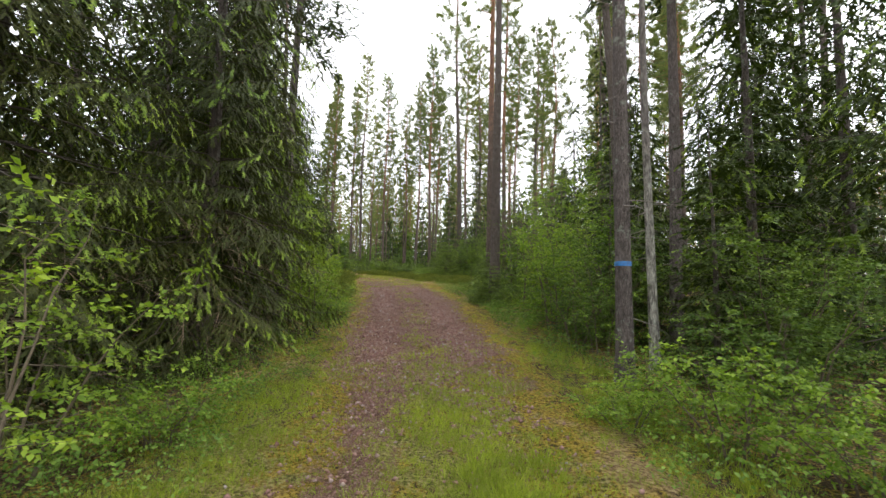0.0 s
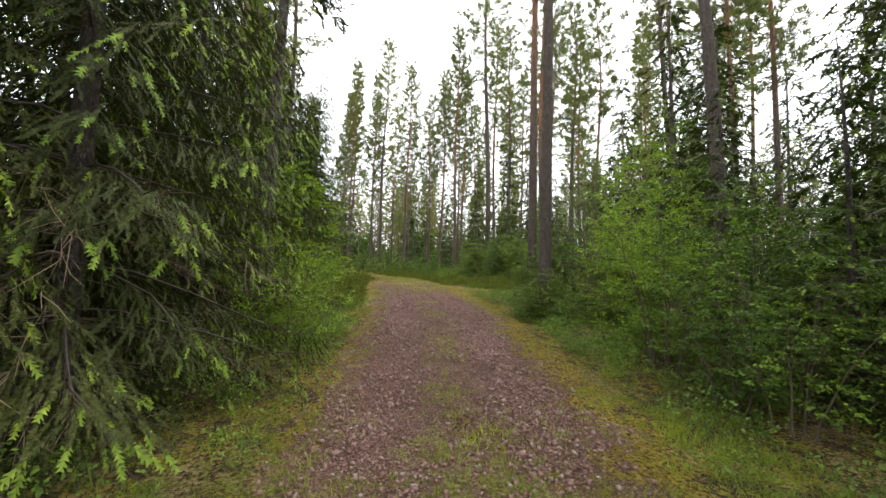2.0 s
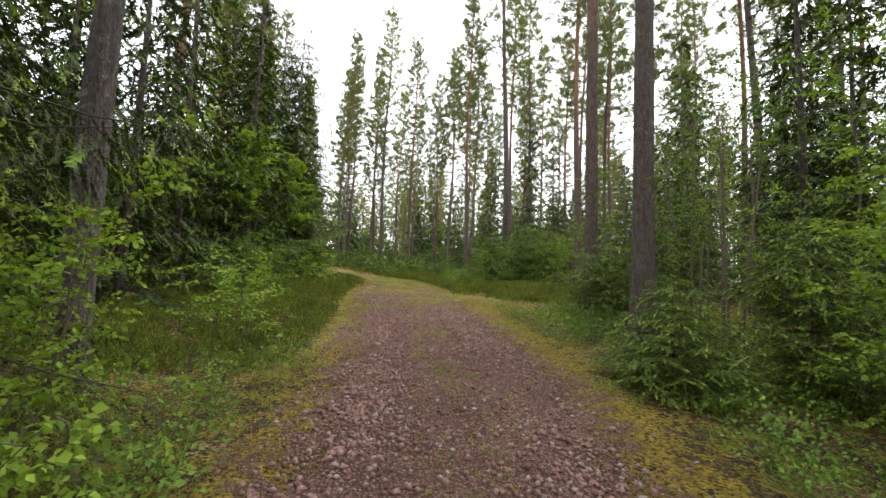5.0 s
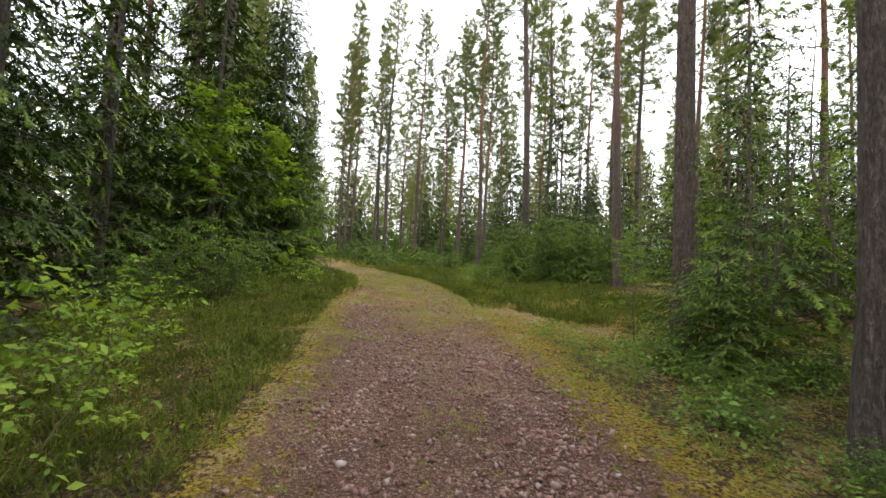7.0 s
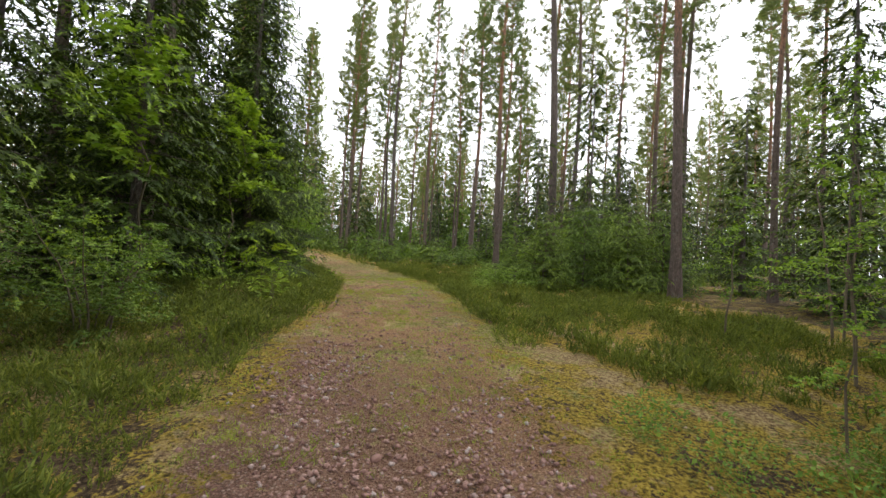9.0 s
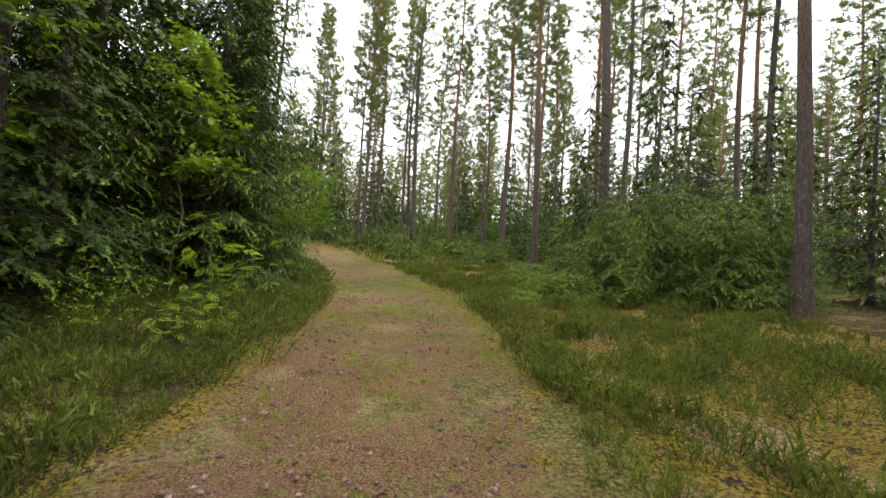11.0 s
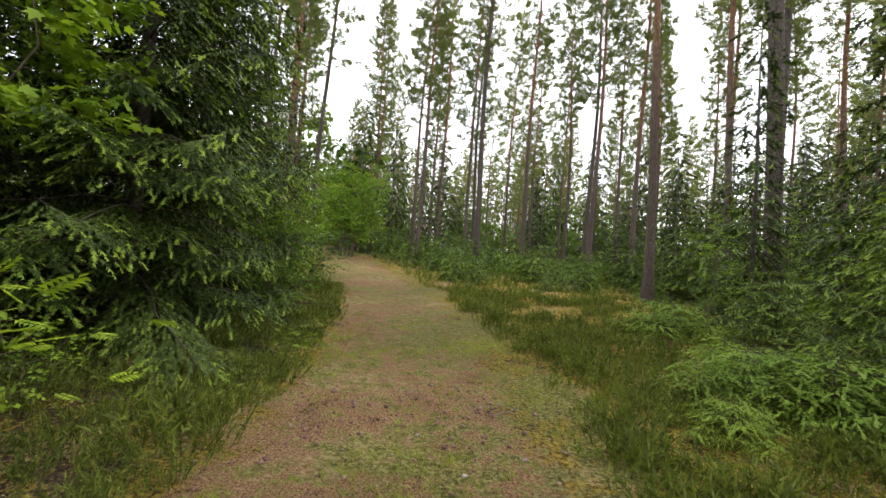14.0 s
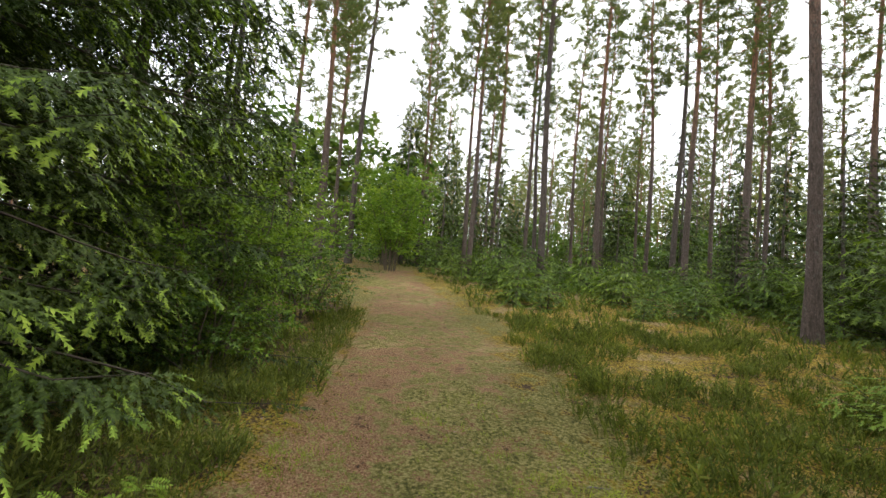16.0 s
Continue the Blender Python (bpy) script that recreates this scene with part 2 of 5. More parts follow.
    jag = add_math(ns, ls, "MULTIPLY_ADD", n_mid, 2.4, add_math(ns, ls, "MULTIPLY_ADD", n_fine, 1.6, add_math(ns, ls, "MULTIPLY_ADD", n_big, 1.6, -2.8)))

    def cover(v, lo=0.35, hi=0.65):
        return add_range(ns, ls, add_math(ns, ls, "ADD", v, jag), lo, hi)
    col = add_mix(ns, ls, cover(sep.outputs[1]), litter, moss)
    col = add_mix(ns, ls, cover(sep.outputs[0]), col, gravel)
    col = add_mix(ns, ls, cover(sep.outputs[2]), col, green)
    col = add_mix(ns, ls, 1.0, col, add_ramp(ns, ls, n_big, [(0.3, (0.8, 0.8, 0.8)), (0.7, (1.15, 1.13, 1.1))]), "MULTIPLY")
    ls.new(col, b.inputs["Base Color"])
    b.inputs["Roughness"].default_value = 0.92
    b.inputs["Specular IOR Level"].default_value = 0.15
    h = add_math(ns, ls, "MULTIPLY_ADD", n_fine, 0.8, add_math(ns, ls, "MULTIPLY_ADD", n_tiny, 0.5, add_math(ns, ls, "MULTIPLY", chips.outputs["Distance"], -0.5)))
    add_bump(ns, ls, h, 1.0, 0.08, b)
    return m


M_GROUND = ground_material()

# ---- the lie of the land and the line of the track ----
GY = (-200, -30, -5, 0, 3, 6, 9, 12, 15, 17, 21.5, 25, 29, 33, 37, 45, 50, 60, 100, 400)
GZ = (-2, -1.2, -0.2, 0, 0.09, 0.27, 0.66, 1.02, 1.33, 1.5, 1.94, 2.25, 2.45, 2.66, 2.9, 3.5, 3.85, 4.4, 6.0, 7.0)
CY = (-60, -5, 0, 4.4, 9.5, 13.5, 17.3, 20, 22, 25, 28, 30, 33, 37.5, 40.5, 47.5, 53, 62, 75)
CX = (2, 0.2, -0.02, -0.1, -0.5, -0.95, -1.55, -2.2, -2.75, -3.4, -4.3, -5.0, -6.4, -8.9, -11.0, -16.5, -22, -34, -60)
rng = np.random.default_rng(7)


def soft_noise(x, y):
    return (np.sin(1.7 * x + 0.6 * np.sin(1.1 * y)) * np.cos(1.3 * y + 0.8 * np.sin(0.9 * x)) + 0.5 * np.sin(4.1 * x + 1.3 * y) * np.cos(3.3 * y - 2.1 * x))


def centre(y):
    k = np.array([-0.9, -0.45, 0, 0.45, 0.9])
    return np.mean([np.interp(np.asarray(y, float) + d, CY, CX) for d in k], axis=0)


def off_track(x, y):
    """Distance sideways from the middle of the track, signed, across it."""
    y = np.asarray(y, float)
    slope = (centre(y + 0.5) - centre(y - 0.5))
    return (np.asarray(x, float) - centre(y)) / np.sqrt(1 + slope ** 2)


def land(x, y):
    y = np.asarray(y, float)
    x = np.asarray(x, float)
    z = np.mean([np.interp(y + d, GY, GZ) for d in (-1.2, -0.6, 0, 0.6, 1.2)], axis=0)
    z = z + 0.55 * np.clip((-9 - x) / 11, 0, 1) * np.clip((y - 32) / 14, 0, 1)
    d = np.abs(off_track(x, y))
    side = np.clip((d - 1.7) / 1.5, 0, 1)
    near = np.exp(-np.maximum(y - 14, 0) / 4.0)
    z = z - 0.16 * side * near + side * 0.05 * soft_noise(x * 0.9, y * 0.9)
    z = z + 0.022 * soft_noise(x * 2.1 + 3, y * 2.1) - 0.03 * np.exp(-((d - 0.75) / 0.3) ** 2) * (y < 24)
    return z


def land1(x, y):
    return float(land(x, y))


# ---- mesh tools ----


def make_mesh(name, V, F, mats, smooth=False):
    me = bpy.data.meshes.new(name)
    V, F = np.ascontiguousarray(V, np.float32), np.ascontiguousarray(F, np.int32)
    me.vertices.add(len(V))
    me.vertices.foreach_set("co", V.ravel())
    me.loops.add(F.size)
    me.loops.foreach_set("vertex_index", F.ravel())
    me.polygons.add(len(F))
    me.polygons.foreach_set("loop_start", np.arange(0, F.size, F.shape[1], dtype=np.int32))
    for mt in mats if isinstance(mats, (list, tuple)) else [mats]:
        me.materials.append(mt)
    if smooth:
        me.polygons.foreach_set("use_smooth", np.ones(len(F), bool))
    me.update(calc_edges=True)
    return me


class Pile:
    """Collects vertices and triangles of one mesh."""

    def __init__(self):
        self.v, self.f, self.m, self.n = [], [], [], 0

    def add(self, v, f, slot=0):
        self.v.append(v)
        self.f.append(f + self.n)
        self.m.append(np.full(len(f), slot, np.int32))
        self.n += len(v)

    def part(self, name, mat, parent=None, label="", smooth=False, kind=""):
        if not self.v:
            return None
        me = make_mesh(name, np.concatenate(self.v), np.concatenate(self.f), mat, smooth)
        if isinstance(mat, (list, tuple)):
            me.polygons.foreach_set("material_index", np.concatenate(self.m))
        ob = new(name, me)
        ob.parent = parent
        return tagged(ob, label, kind=kind)


def unit(a):
    return a / np.maximum(np.linalg.norm(a, axis=-1, keepdims=True), 1e-9)


def axes(d, up):
    """Turns whose y axis runs along d and whose z axis is nearest to up."""
    y = unit(d)
    z = unit(up - np.sum(up * y, axis=-1, keepdims=True) * y)
    x = np.cross(y, z)
    return np.stack([x, y, z], axis=-1)


def strew(tv, tf, pos, turn, size):
    """Copies of a small template at many places, as one set of vertices and triangles."""
    size = np.asarray(size, float)
    if size.ndim == 1:
        size = size[:, None] * np.ones(3)
    v = np.einsum("nij,nkj->nki", turn, tv[None] * size[:, None, :]) + pos[:, None, :]
    f = tf[None] + (np.arange(len(pos)) * len(tv))[:, None, None]
    return v.reshape(-1, 3), f.reshape(-1, 3)


def tube(points, radii, sides=6, rough=0.0):
    p = np.asarray(points, float)
    r = np.asarray(radii, float)
    t = unit(np.gradient(p, axis=0))
    ref = np.where(np.abs(t[:, 2:3]) > 0.9, np.array([[1.0, 0, 0]]), np.array([[0, 0, 1.0]]))
    a = unit(np.cross(t, ref))
    if np.abs(t[:, 2]).min() > 0.3:
        a = unit(np.array([[1.0, 0, 0]]) - t[:, 0:1] * t)
    b = np.cross(t, a)
    ang = np.linspace(0, 2 * np.pi, sides, endpoint=False)
    rr = r[:, None] * (1 + rough * rng.uniform(-1, 1, (len(p), sides)))
    v = p[:, None] + rr[..., None] * (np.cos(ang)[None, :, None] * a[:, None] + np.sin(ang)[None, :, None] * b[:, None])
    i = np.arange(len(p) - 1)[:, None] * sides
    j = np.arange(sides)[None]
    k = (j + 1) % sides
    q = np.stack([i + j, i + k, i + sides + k, i + sides + j], -1).reshape(-1, 4)
    f = np.concatenate([q[:, [0, 1, 2]], q[:, [0, 2, 3]]])
    return v.reshape(-1, 3), f


LEAF_V = np.array([(0, 0, 0), (0, 0.5, -0.04), (0, 1, -0.1), (0.32, 0.45, 0.06), (-0.32, 0.45, 0.06)])
LEAF_F = np.array([(0, 3, 1), (3, 2, 1), (0, 1, 4), (4, 1, 2)])
LEAF2_V = np.array([(0, 0, 0), (0.33, 0.5, 0.05), (0, 1, -0.05), (-0.33, 0.5, 0.05)])
LEAF2_F = np.array([(0, 1, 2), (0, 2, 3)])


def brush_template(steps, half, seed):
    """A needled twig: short needles standing off its axis all round, longest at the sides, leaning towards the tip."""
    r = np.random.default_rng(seed)
    v, f = [], []
    for i in range(steps):
        y0 = i / steps
        w = half * (1.0 - 0.45 * (i / steps) ** 3)
        for k in (0, 180):
            a = math.radians(k + r.uniform(-55, 55))
            t = w * r.uniform(0.8, 1.1)
            n = len(v)
            v += [(0, y0 - 0.2 / steps, 0), (0, y0 + 1.0 / steps, 0), (t * math.cos(a), y0 + 0.7 / steps + 0.6 * t, 0.8 * t * math.sin(a))]
            f.append((n, n + 1, n + 2))
    return np.array(v), np.array(f)


SPRIG = brush_template(8, 0.17, 1)
SPRIG_FINE = brush_template(12, 0.12, 4)
SPRIG_LOW = brush_template(5, 0.25, 2)
SHOOT = brush_template(5, 0.24, 3)


def maple_template():
    tips = [(0, 1.0), (0.18, 0.55), (0.5, 0.75), (0.3, 0.38), (0.48, 0.2), (0.12, 0.12)]
    ring = [(0, 0)] + [(x, y) for x, y in tips[::-1]] + [(-x, y) for x, y in tips[1:]]
    v = np.array([(0, 0.38, -0.03)] + [(x, y, 0.06 * abs(x) - 0.08 * y * y) for x, y in ring])
    n = len(ring)
    return v, np.array([(0, 1 + i, 1 + (i + 1) % n) for i in range(n)])


MAPLE = maple_template()


def pinnate_template(pairs=6):
    v, f = [], []
    for i in range(pairs):
        y = 0.22 + 0.68 * i / pairs
        w = 0.26 * math.sin(math.pi * (0.25 + 0.6 * i / pairs)) + 0.05
        for s in (-1, 1):
            n = len(v)
            v += [(0, y, 0), (s * w * 0.5, y + 0.01, 0.03), (s * w, y + 0.09, -0.02), (s * w * 0.5, y + 0.12, 0.02)]
            f += [(n, n + 1, n + 2), (n, n + 2, n + 3)]
    n = len(v)
    v += [(0, 0.86, 0), (0.05, 0.95, 0.01), (0, 1.08, 0), (-0.05, 0.95, 0.01), (0.008, 0, 0), (-0.008, 0, 0), (0, 0.9, 0)]
    f += [(n, n + 1, n + 2), (n, n + 2, n + 3), (n + 4, n + 5, n + 6)]
    return np.array(v, float), np.array(f)


PINNATE = pinnate_template()


def trunk_line(H, bend, lean=(0, 0), n=14):
    s = np.linspace(0, 1, n)
    ph = rng.uniform(0, 6.28, 2)
    x = lean[0] * s * H + bend * (np.sin(2.2 * s * np.pi + ph[0]) - np.sin(ph[0])) * s
    y = lean[1] * s * H + bend * (np.sin(1.8 * s * np.pi + ph[1]) - np.sin(ph[1])) * s
    return np.stack([x, y, s * H], -1), s


def add_trunk(parent, H, r, mat, bend=0.12, lean=(0, 0), sides=10, taper=0.75, n=16):
    p, s = trunk_line(H, bend, lean, n)
    rad = r * (1 - taper * s ** 0.9) * (1 - 0.98 * np.clip((s - 0.97) / 0.03, 0, 1)) + r * 0.45 * np.exp(-s * H / 0.25)
    p0 = p.copy()
    p0[0, 2] -= 0.15
    pile = Pile()
    pile.add(*tube(p0, rad, sides, 0.04))
    pile.part("trunk", mat, parent, smooth=True)
    return p, s, rad


def at_line(p, s, q):
    return np.array([np.interp(q, s, p[:, i]) for i in range(3)]).T


# ---- kinds of trees ----


def pine_tree(H, r, mat, crown_from=0.5, gap=0.5, per=4, tufts=9, bend=0.18, lean=(0, 0), reach=1.7, low=False):
    """Scots pine: a long bare trunk with dead stubs, and an open crown of flat branch layers that end in needle tufts."""
    root = new("pine_tree")
    p, s, rad = add_trunk(root, H, r, mat, bend, lean, 6 if low else 10, 0.78, 8 if low else 18)
    limbs, crown = Pile(), Pile()
    pos, dirs = [], []
    z = crown_from * H
    while z < H * 0.985:
        q = z / H
        f = (q - crown_from) / (1 - crown_from)
        z += gap * rng.uniform(0.6, 1.5) * (1 - 0.35 * f)
        full = 0.35 + 0.65 * min(1.0, f / 0.3)
        for i in range(per):
            if rng.uniform() > full + 0.15:
                continue
            a = 2 * np.pi * (i + rng.uniform(-0.4, 0.4)) / per + z * 2.4
            L = reach * (0.62 + 0.5 * math.sin(math.pi * min(1, 0.25 + 0.75 * f))) * rng.uniform(0.45, 1.15) * (1 - 0.55 * f ** 2)
            o = at_line(p, s, min(0.995, q + rng.normal(0, 0.004)))
            out = np.array([math.cos(a), math.sin(a), 0])
            side = np.array([-out[1], out[0], 0])
            rise = rng.uniform(-0.22, 0.12) + 0.75 * f ** 1.5
            u = np.linspace(0, 1, 5)[:, None]
            line = o + out * L * u + np.array([0, 0, 1]) * L * (rise * u + 0.2 * u ** 2) + rng.normal(0, 0.05, (5, 3)) * u
            limbs.add(*(tube(line[::2], [0.022, 0.016, 0.008], 3) if low else tube(line, 0.008 + 0.13 * r * (1 - u[:, 0]) * (1 - 0.5 * f), 3)))
            m = max(3, int(tufts * (0.4 + 0.5 * L) * rng.uniform(0.7, 1.3)))
            g = 0.25 + 0.75 * rng.uniform(0, 1, m) ** 0.7
            w = rng.uniform(-1, 1, m) * 0.42 * L * (1.1 - g)
            c = at_line(line, u[:, 0], g) + side * w[:, None] + np.array([0, 0, 1]) * rng.normal(0.05, 0.07, m)[:, None] + out * (0.4 * np.abs(w))[:, None]
            pos.append(c)
            dirs.append(unit(out * 0.6 + side * np.sign(w)[:, None] * 0.5 + np.array([0, 0, 0.45]) + rng.normal(0, 0.2, (m, 3))))
    for i in range(0 if low else 22):
        q = rng.uniform(0.16, crown_from + 0.12)
        a = rng.uniform(0, 2 * np.pi)
        L = rng.uniform(0.25, 1.5)
        o = at_line(p, s, q)
        u = np.linspace(0, 1, 4)[:, None]
        line = o + np.array([math.cos(a), math.sin(a), 0.1]) * L * u - np.array([0, 0, 0.4]) * L * u ** 2 + rng.normal(0, 0.05, (4, 3)) * u
        limbs.add(*tube(line, 0.014 * (1.1 - u[:, 0]), 3))
    pos, dirs = np.concatenate(pos), np.concatenate(dirs)
    k = 7 if low else 13
    n = len(pos)
    c = np.repeat(pos, k, 0) + rng.normal(0, 0.05, (n * k, 3))
    d = unit(np.repeat(dirs, k, 0) + rng.normal(0, 0.6, (n * k, 3)))
    tv = np.array([(-0.1, 0, 0), (0.1, 0.1, 0), (0, 1, 0)])
    crown.add(*strew(tv, np.array([(0, 1, 2)]), c, axes(d, rng.normal(0, 1, (n * k, 3))), rng.uniform(0.14, 0.27, n * k) * (1.8 if low else 1)))
    limbs.part("branchwork", mat, root, kind="stuff")
    crown.part("crown", M_PINE, root)
    return root


def spruce_tree(H, r, spread, whorl=0.36, per=6, from_z=0.5, needle=None, sprig=SPRIG, size=0.16, gap=0.075, shoots=0.3, droop=0.45, dead=0, coarse_above=7.0, boughs=False, lmax=0.7, hang=0.3):
    """Norway spruce: whorls of drooping boughs whose side twigs carry needled sprays, with paler new shoots at the tips."""
    mats = [M_BOUGH, needle or M_NEEDLE, M_SHOOT]
    root = new("spruce_tree")
    p, s, rad = add_trunk(root, H, r, M_SPRUCE_BARK, 0.05, sides=8, taper=0.96)
    rest = Pile()
    z = from_z
    while z < H - 0.1:
        f = z / H
        k = 1.0 if z < coarse_above else 1.6
        for i in range(per if f < 0.85 else 4):
            pile = Pile() if (boughs and k == 1.0) else rest
            a = 2 * np.pi * (i + rng.uniform(-0.35, 0.35)) / per + 2.4 * z / whorl
            L = spread * (1 - f) ** 0.75 * rng.uniform(0.6, 1.12) + 0.1
            o = at_line(p, s, min(0.999, f + rng.uniform(-0.22, 0.22) * whorl / H))
            out = np.array([math.cos(a), math.sin(a), 0.0])
            side = np.array([-out[1], out[0], 0.0])
            dr = droop * (1.15 - 1.3 * f) * rng.uniform(0.7, 1.3)
            u = np.linspace(0, 1, 6)
            line = o + out * (L * u)[:, None] + np.array([0, 0, 1.0]) * (L * (0.2 * u - (dr + 0.2) * u ** 1.6 + 0.26 * u ** 3.2))[:, None] + side * (0.08 * L * rng.normal() * u ** 2)[:, None]
            line = line + rng.normal(0, 0.018 * L, (6, 3)) * u[:, None]
            line[:, 2] = np.maximum(line[:, 2], 0.06)
            pile.add(*tube(line, 0.003 + 0.008 * L ** 0.8 * (1 - u) * (r / 0.15) ** 0.3, 3), 0)
            ks = np.arange(0.12 * L, L, gap * k)
            g = ks / L
            sg = np.where(np.arange(len(ks)) % 2, 1.0, -1.0)
            b0 = at_line(line, u, g)
            l = np.minimum((0.4 * L * (1 - g) ** 0.7 * (0.5 + 0.5 * np.sin(np.minimum(g * 3, 1.57))) + 0.1) * rng.uniform(0.65, 1.2, len(ks)), lmax)
            w = unit(out * rng.uniform(0.45, 0.9, (len(ks), 1)) + side * (sg * rng.uniform(0.5, 1.0, len(ks)))[:, None] + np.array([0, 0, 1.0]) * (-0.12 - 0.45 * hang - 0.55 * dr * rng.uniform(0.2, 1.3, (len(ks), 1))))
            cnt = np.maximum(1, np.round(l / (0.5 * size * k)).astype(int))
            idx = np.repeat(np.arange(len(ks)), cnt)
            order = np.concatenate([np.arange(c) for c in cnt])
            t = (order + rng.uniform(0.1, 0.7, len(idx))) / cnt[idx]
            W = w[idx]
            c = b0[idx] + W * (t * l[idx])[:, None] - np.array([0, 0, 0.25]) * (t ** 2 * l[idx])[:, None]
            flip = np.where(order % 2, 0.5, -0.5)[:, None]
            dd = unit(W + flip * np.cross(W, [0, 0, 1.0]) + rng.normal(0, 0.2, W.shape) - np.array([0, 0, 0.15 + hang]) * rng.uniform(0.3, 1.6, (len(idx), 1)))
            sz = size * k * rng.uniform(0.7, 1.25, len(idx))
            up = np.tile([0.05, 0.05, 1.0], (len(idx), 1)) * (1 - 0.5 * hang) + out * hang + rng.normal(0, 0.25, (len(idx), 3))
            c[:, 2] = np.maximum(c[:, 2], 0.05)
            pile.add(*strew(*sprig, c, axes(dd, up), sz), 1)
            pick = rng.uniform(0, 1, len(idx)) < shoots * (0.1 + 1.1 * g[idx] ** 2) * np.where(order == cnt[idx] - 1, 1.8, 0.45)
            if pick.any():
                n = int(pick.sum())
                pile.add(*strew(*SHOOT, c[pick] + dd[pick] * sz[pick][:, None] * 0.8, axes(dd[pick] - np.array([0, 0, 0.15]), up[pick]), rng.uniform(0.6, 0.95, n) * size * k ** 0.5), 2)
            if pile is not rest:
                pile.part("bough", mats, root)
        z += whorl * rng.uniform(0.75, 1.25) * (1.0 if k == 1.0 else 1.25)
    rest.part("crown", mats, root)
    for i in range(dead):
        a = rng.uniform(0, 2 * np.pi)
        zz = rng.uniform(0.4, from_z + 2.2)
        L = rng.uniform(0.5, spread * 0.85)
        out = np.array([math.cos(a), math.sin(a), rng.uniform(-0.35, 0.05)])
        u = np.linspace(0, 1, 7)
        line = at_line(p, s, zz / H) + out * (L * u)[:, None] + np.cumsum(rng.normal(0, 0.035, (7, 3)), 0) * u[:, None] - np.array([0, 0, 0.3]) * (L * u ** 2.5)[:, None]
        line[:, 2] = np.maximum(line[:, 2], 0.08)
        dry = Pile()
        dry.add(*tube(line, 0.006 * (1.1 - u), 4))
        for g in rng.uniform(0.2, 1, 24):
            o = at_line(line, u, g)
            e = o + unit(out + rng.normal(0, 0.6, 3) - np.array([0, 0, 0.35])) * rng.uniform(0.12, 0.5)
            dry.add(*tube(np.stack([o, (o + e) / 2 + rng.normal(0, 0.015, 3), e]), [0.004, 0.003, 0.0015], 3))
        dry.part("dead_branch", M_DRY, root, "bare brown dead branch")
    return root


def shrub(name, H, R, stems, subs=10, twigs=6, leaves=6, leaf=0.06, mat=None, template=None, bottom=0.2, stem_r=0.012, flat=0.55, straight=0.0):
    """A leafy shrub or sapling: stems, side branches, twigs, and leaves set along the twigs."""
    mat = mat or M_LEAF
    tv, tf = template or (LEAF_V, LEAF_F)
    root = new(name)
    crown, side_wood = Pile(), Pile()
    P, D = [], []
    for i in range(stems):
        wood = Pile()
        a = 2 * np.pi * (i + rng.uniform(-0.3, 0.3)) / stems
        reach = R * rng.uniform(0.25, 0.8) * (1 - straight)
        h = H * rng.uniform(0.65, 1.0)
        u = np.linspace(0, 1, 7)
        base = np.array([math.cos(a), math.sin(a), 0]) * 0.05 * min(stems, 4)
        line = base + np.array([math.cos(a), math.sin(a), 0]) * (reach * u ** 1.4)[:, None] + np.array([0, 0, 1]) * (h * u)[:, None] + rng.normal(0, 0.035 * H ** 0.7, (7, 3)) * u[:, None] * np.array([1, 1, 0.2])
        line[0, 2] -= 0.06
        wood.add(*tube(line, stem_r * H ** 0.5 * (1.08 - u), 5))
        for k in range(subs):
            g = bottom + (1 - bottom) * (k + rng.uniform(0, 1)) / subs
            b = rng.uniform(0, 2 * np.pi)
            L = (0.5 * R + 0.12 * H) * rng.uniform(0.5, 1.1) * (1.15 - 0.75 * g)
            o = at_line(line, u, g)
            d = unit(np.array([math.cos(b), math.sin(b), rng.uniform(0.0, 0.5)]) + 0.3 * np.array([math.cos(a), math.sin(a), 0]))
            v = np.linspace(0, 1, 4)
            br = o + d * (L * v)[:, None] - np.array([0, 0, 0.14]) * (L * v ** 2)[:, None] + rng.normal(0, 0.03, (4, 3)) * v[:, None]
            side_wood.add(*tube(br, 0.35 * stem_r * (1.1 - v), 3))
            tt = np.repeat(np.linspace(0.15, 1.0, twigs), 1)
            o2 = at_line(br, v, tt)
            d2 = unit(d + rng.normal(0, 0.7, (twigs, 3)) * np.array([1, 1, 0.5]))
            l2 = rng.uniform(0.12, 0.28, twigs) * (leaf / 0.06) ** 0.6
            w = np.linspace(0.1, 1.0, leaves)
            P.append((o2[:, None] + d2[:, None] * (l2[:, None] * w[None])[..., None]).reshape(-1, 3))
            sd = np.cross(d2, [0, 0, 1.0])[:, None] * np.where(np.arange(leaves) % 2, 1, -1)[None, :, None]
            D.append(unit(d2[:, None] * 0.7 + sd + rng.normal(0, 0.3, (twigs, leaves, 3))).reshape(-1, 3))
        wood.part("stem", M_STEM, root)
    side_wood.part("branchwork", M_STEM, root, kind="stuff")
    P, D = np.concatenate(P), np.concatenate(D)
    up = np.array([0, 0, 1.0]) + rng.normal(0, flat, P.shape)
    sz = leaf * rng.uniform(0.6, 1.2, len(P))
    P[:, 2] = np.maximum(P[:, 2], 0.04)
    crown.add(*strew(tv, tf, P, axes(D - np.array([0, 0, 0.25]), up), sz))
    crown.part("crown", mat, root)
    return root


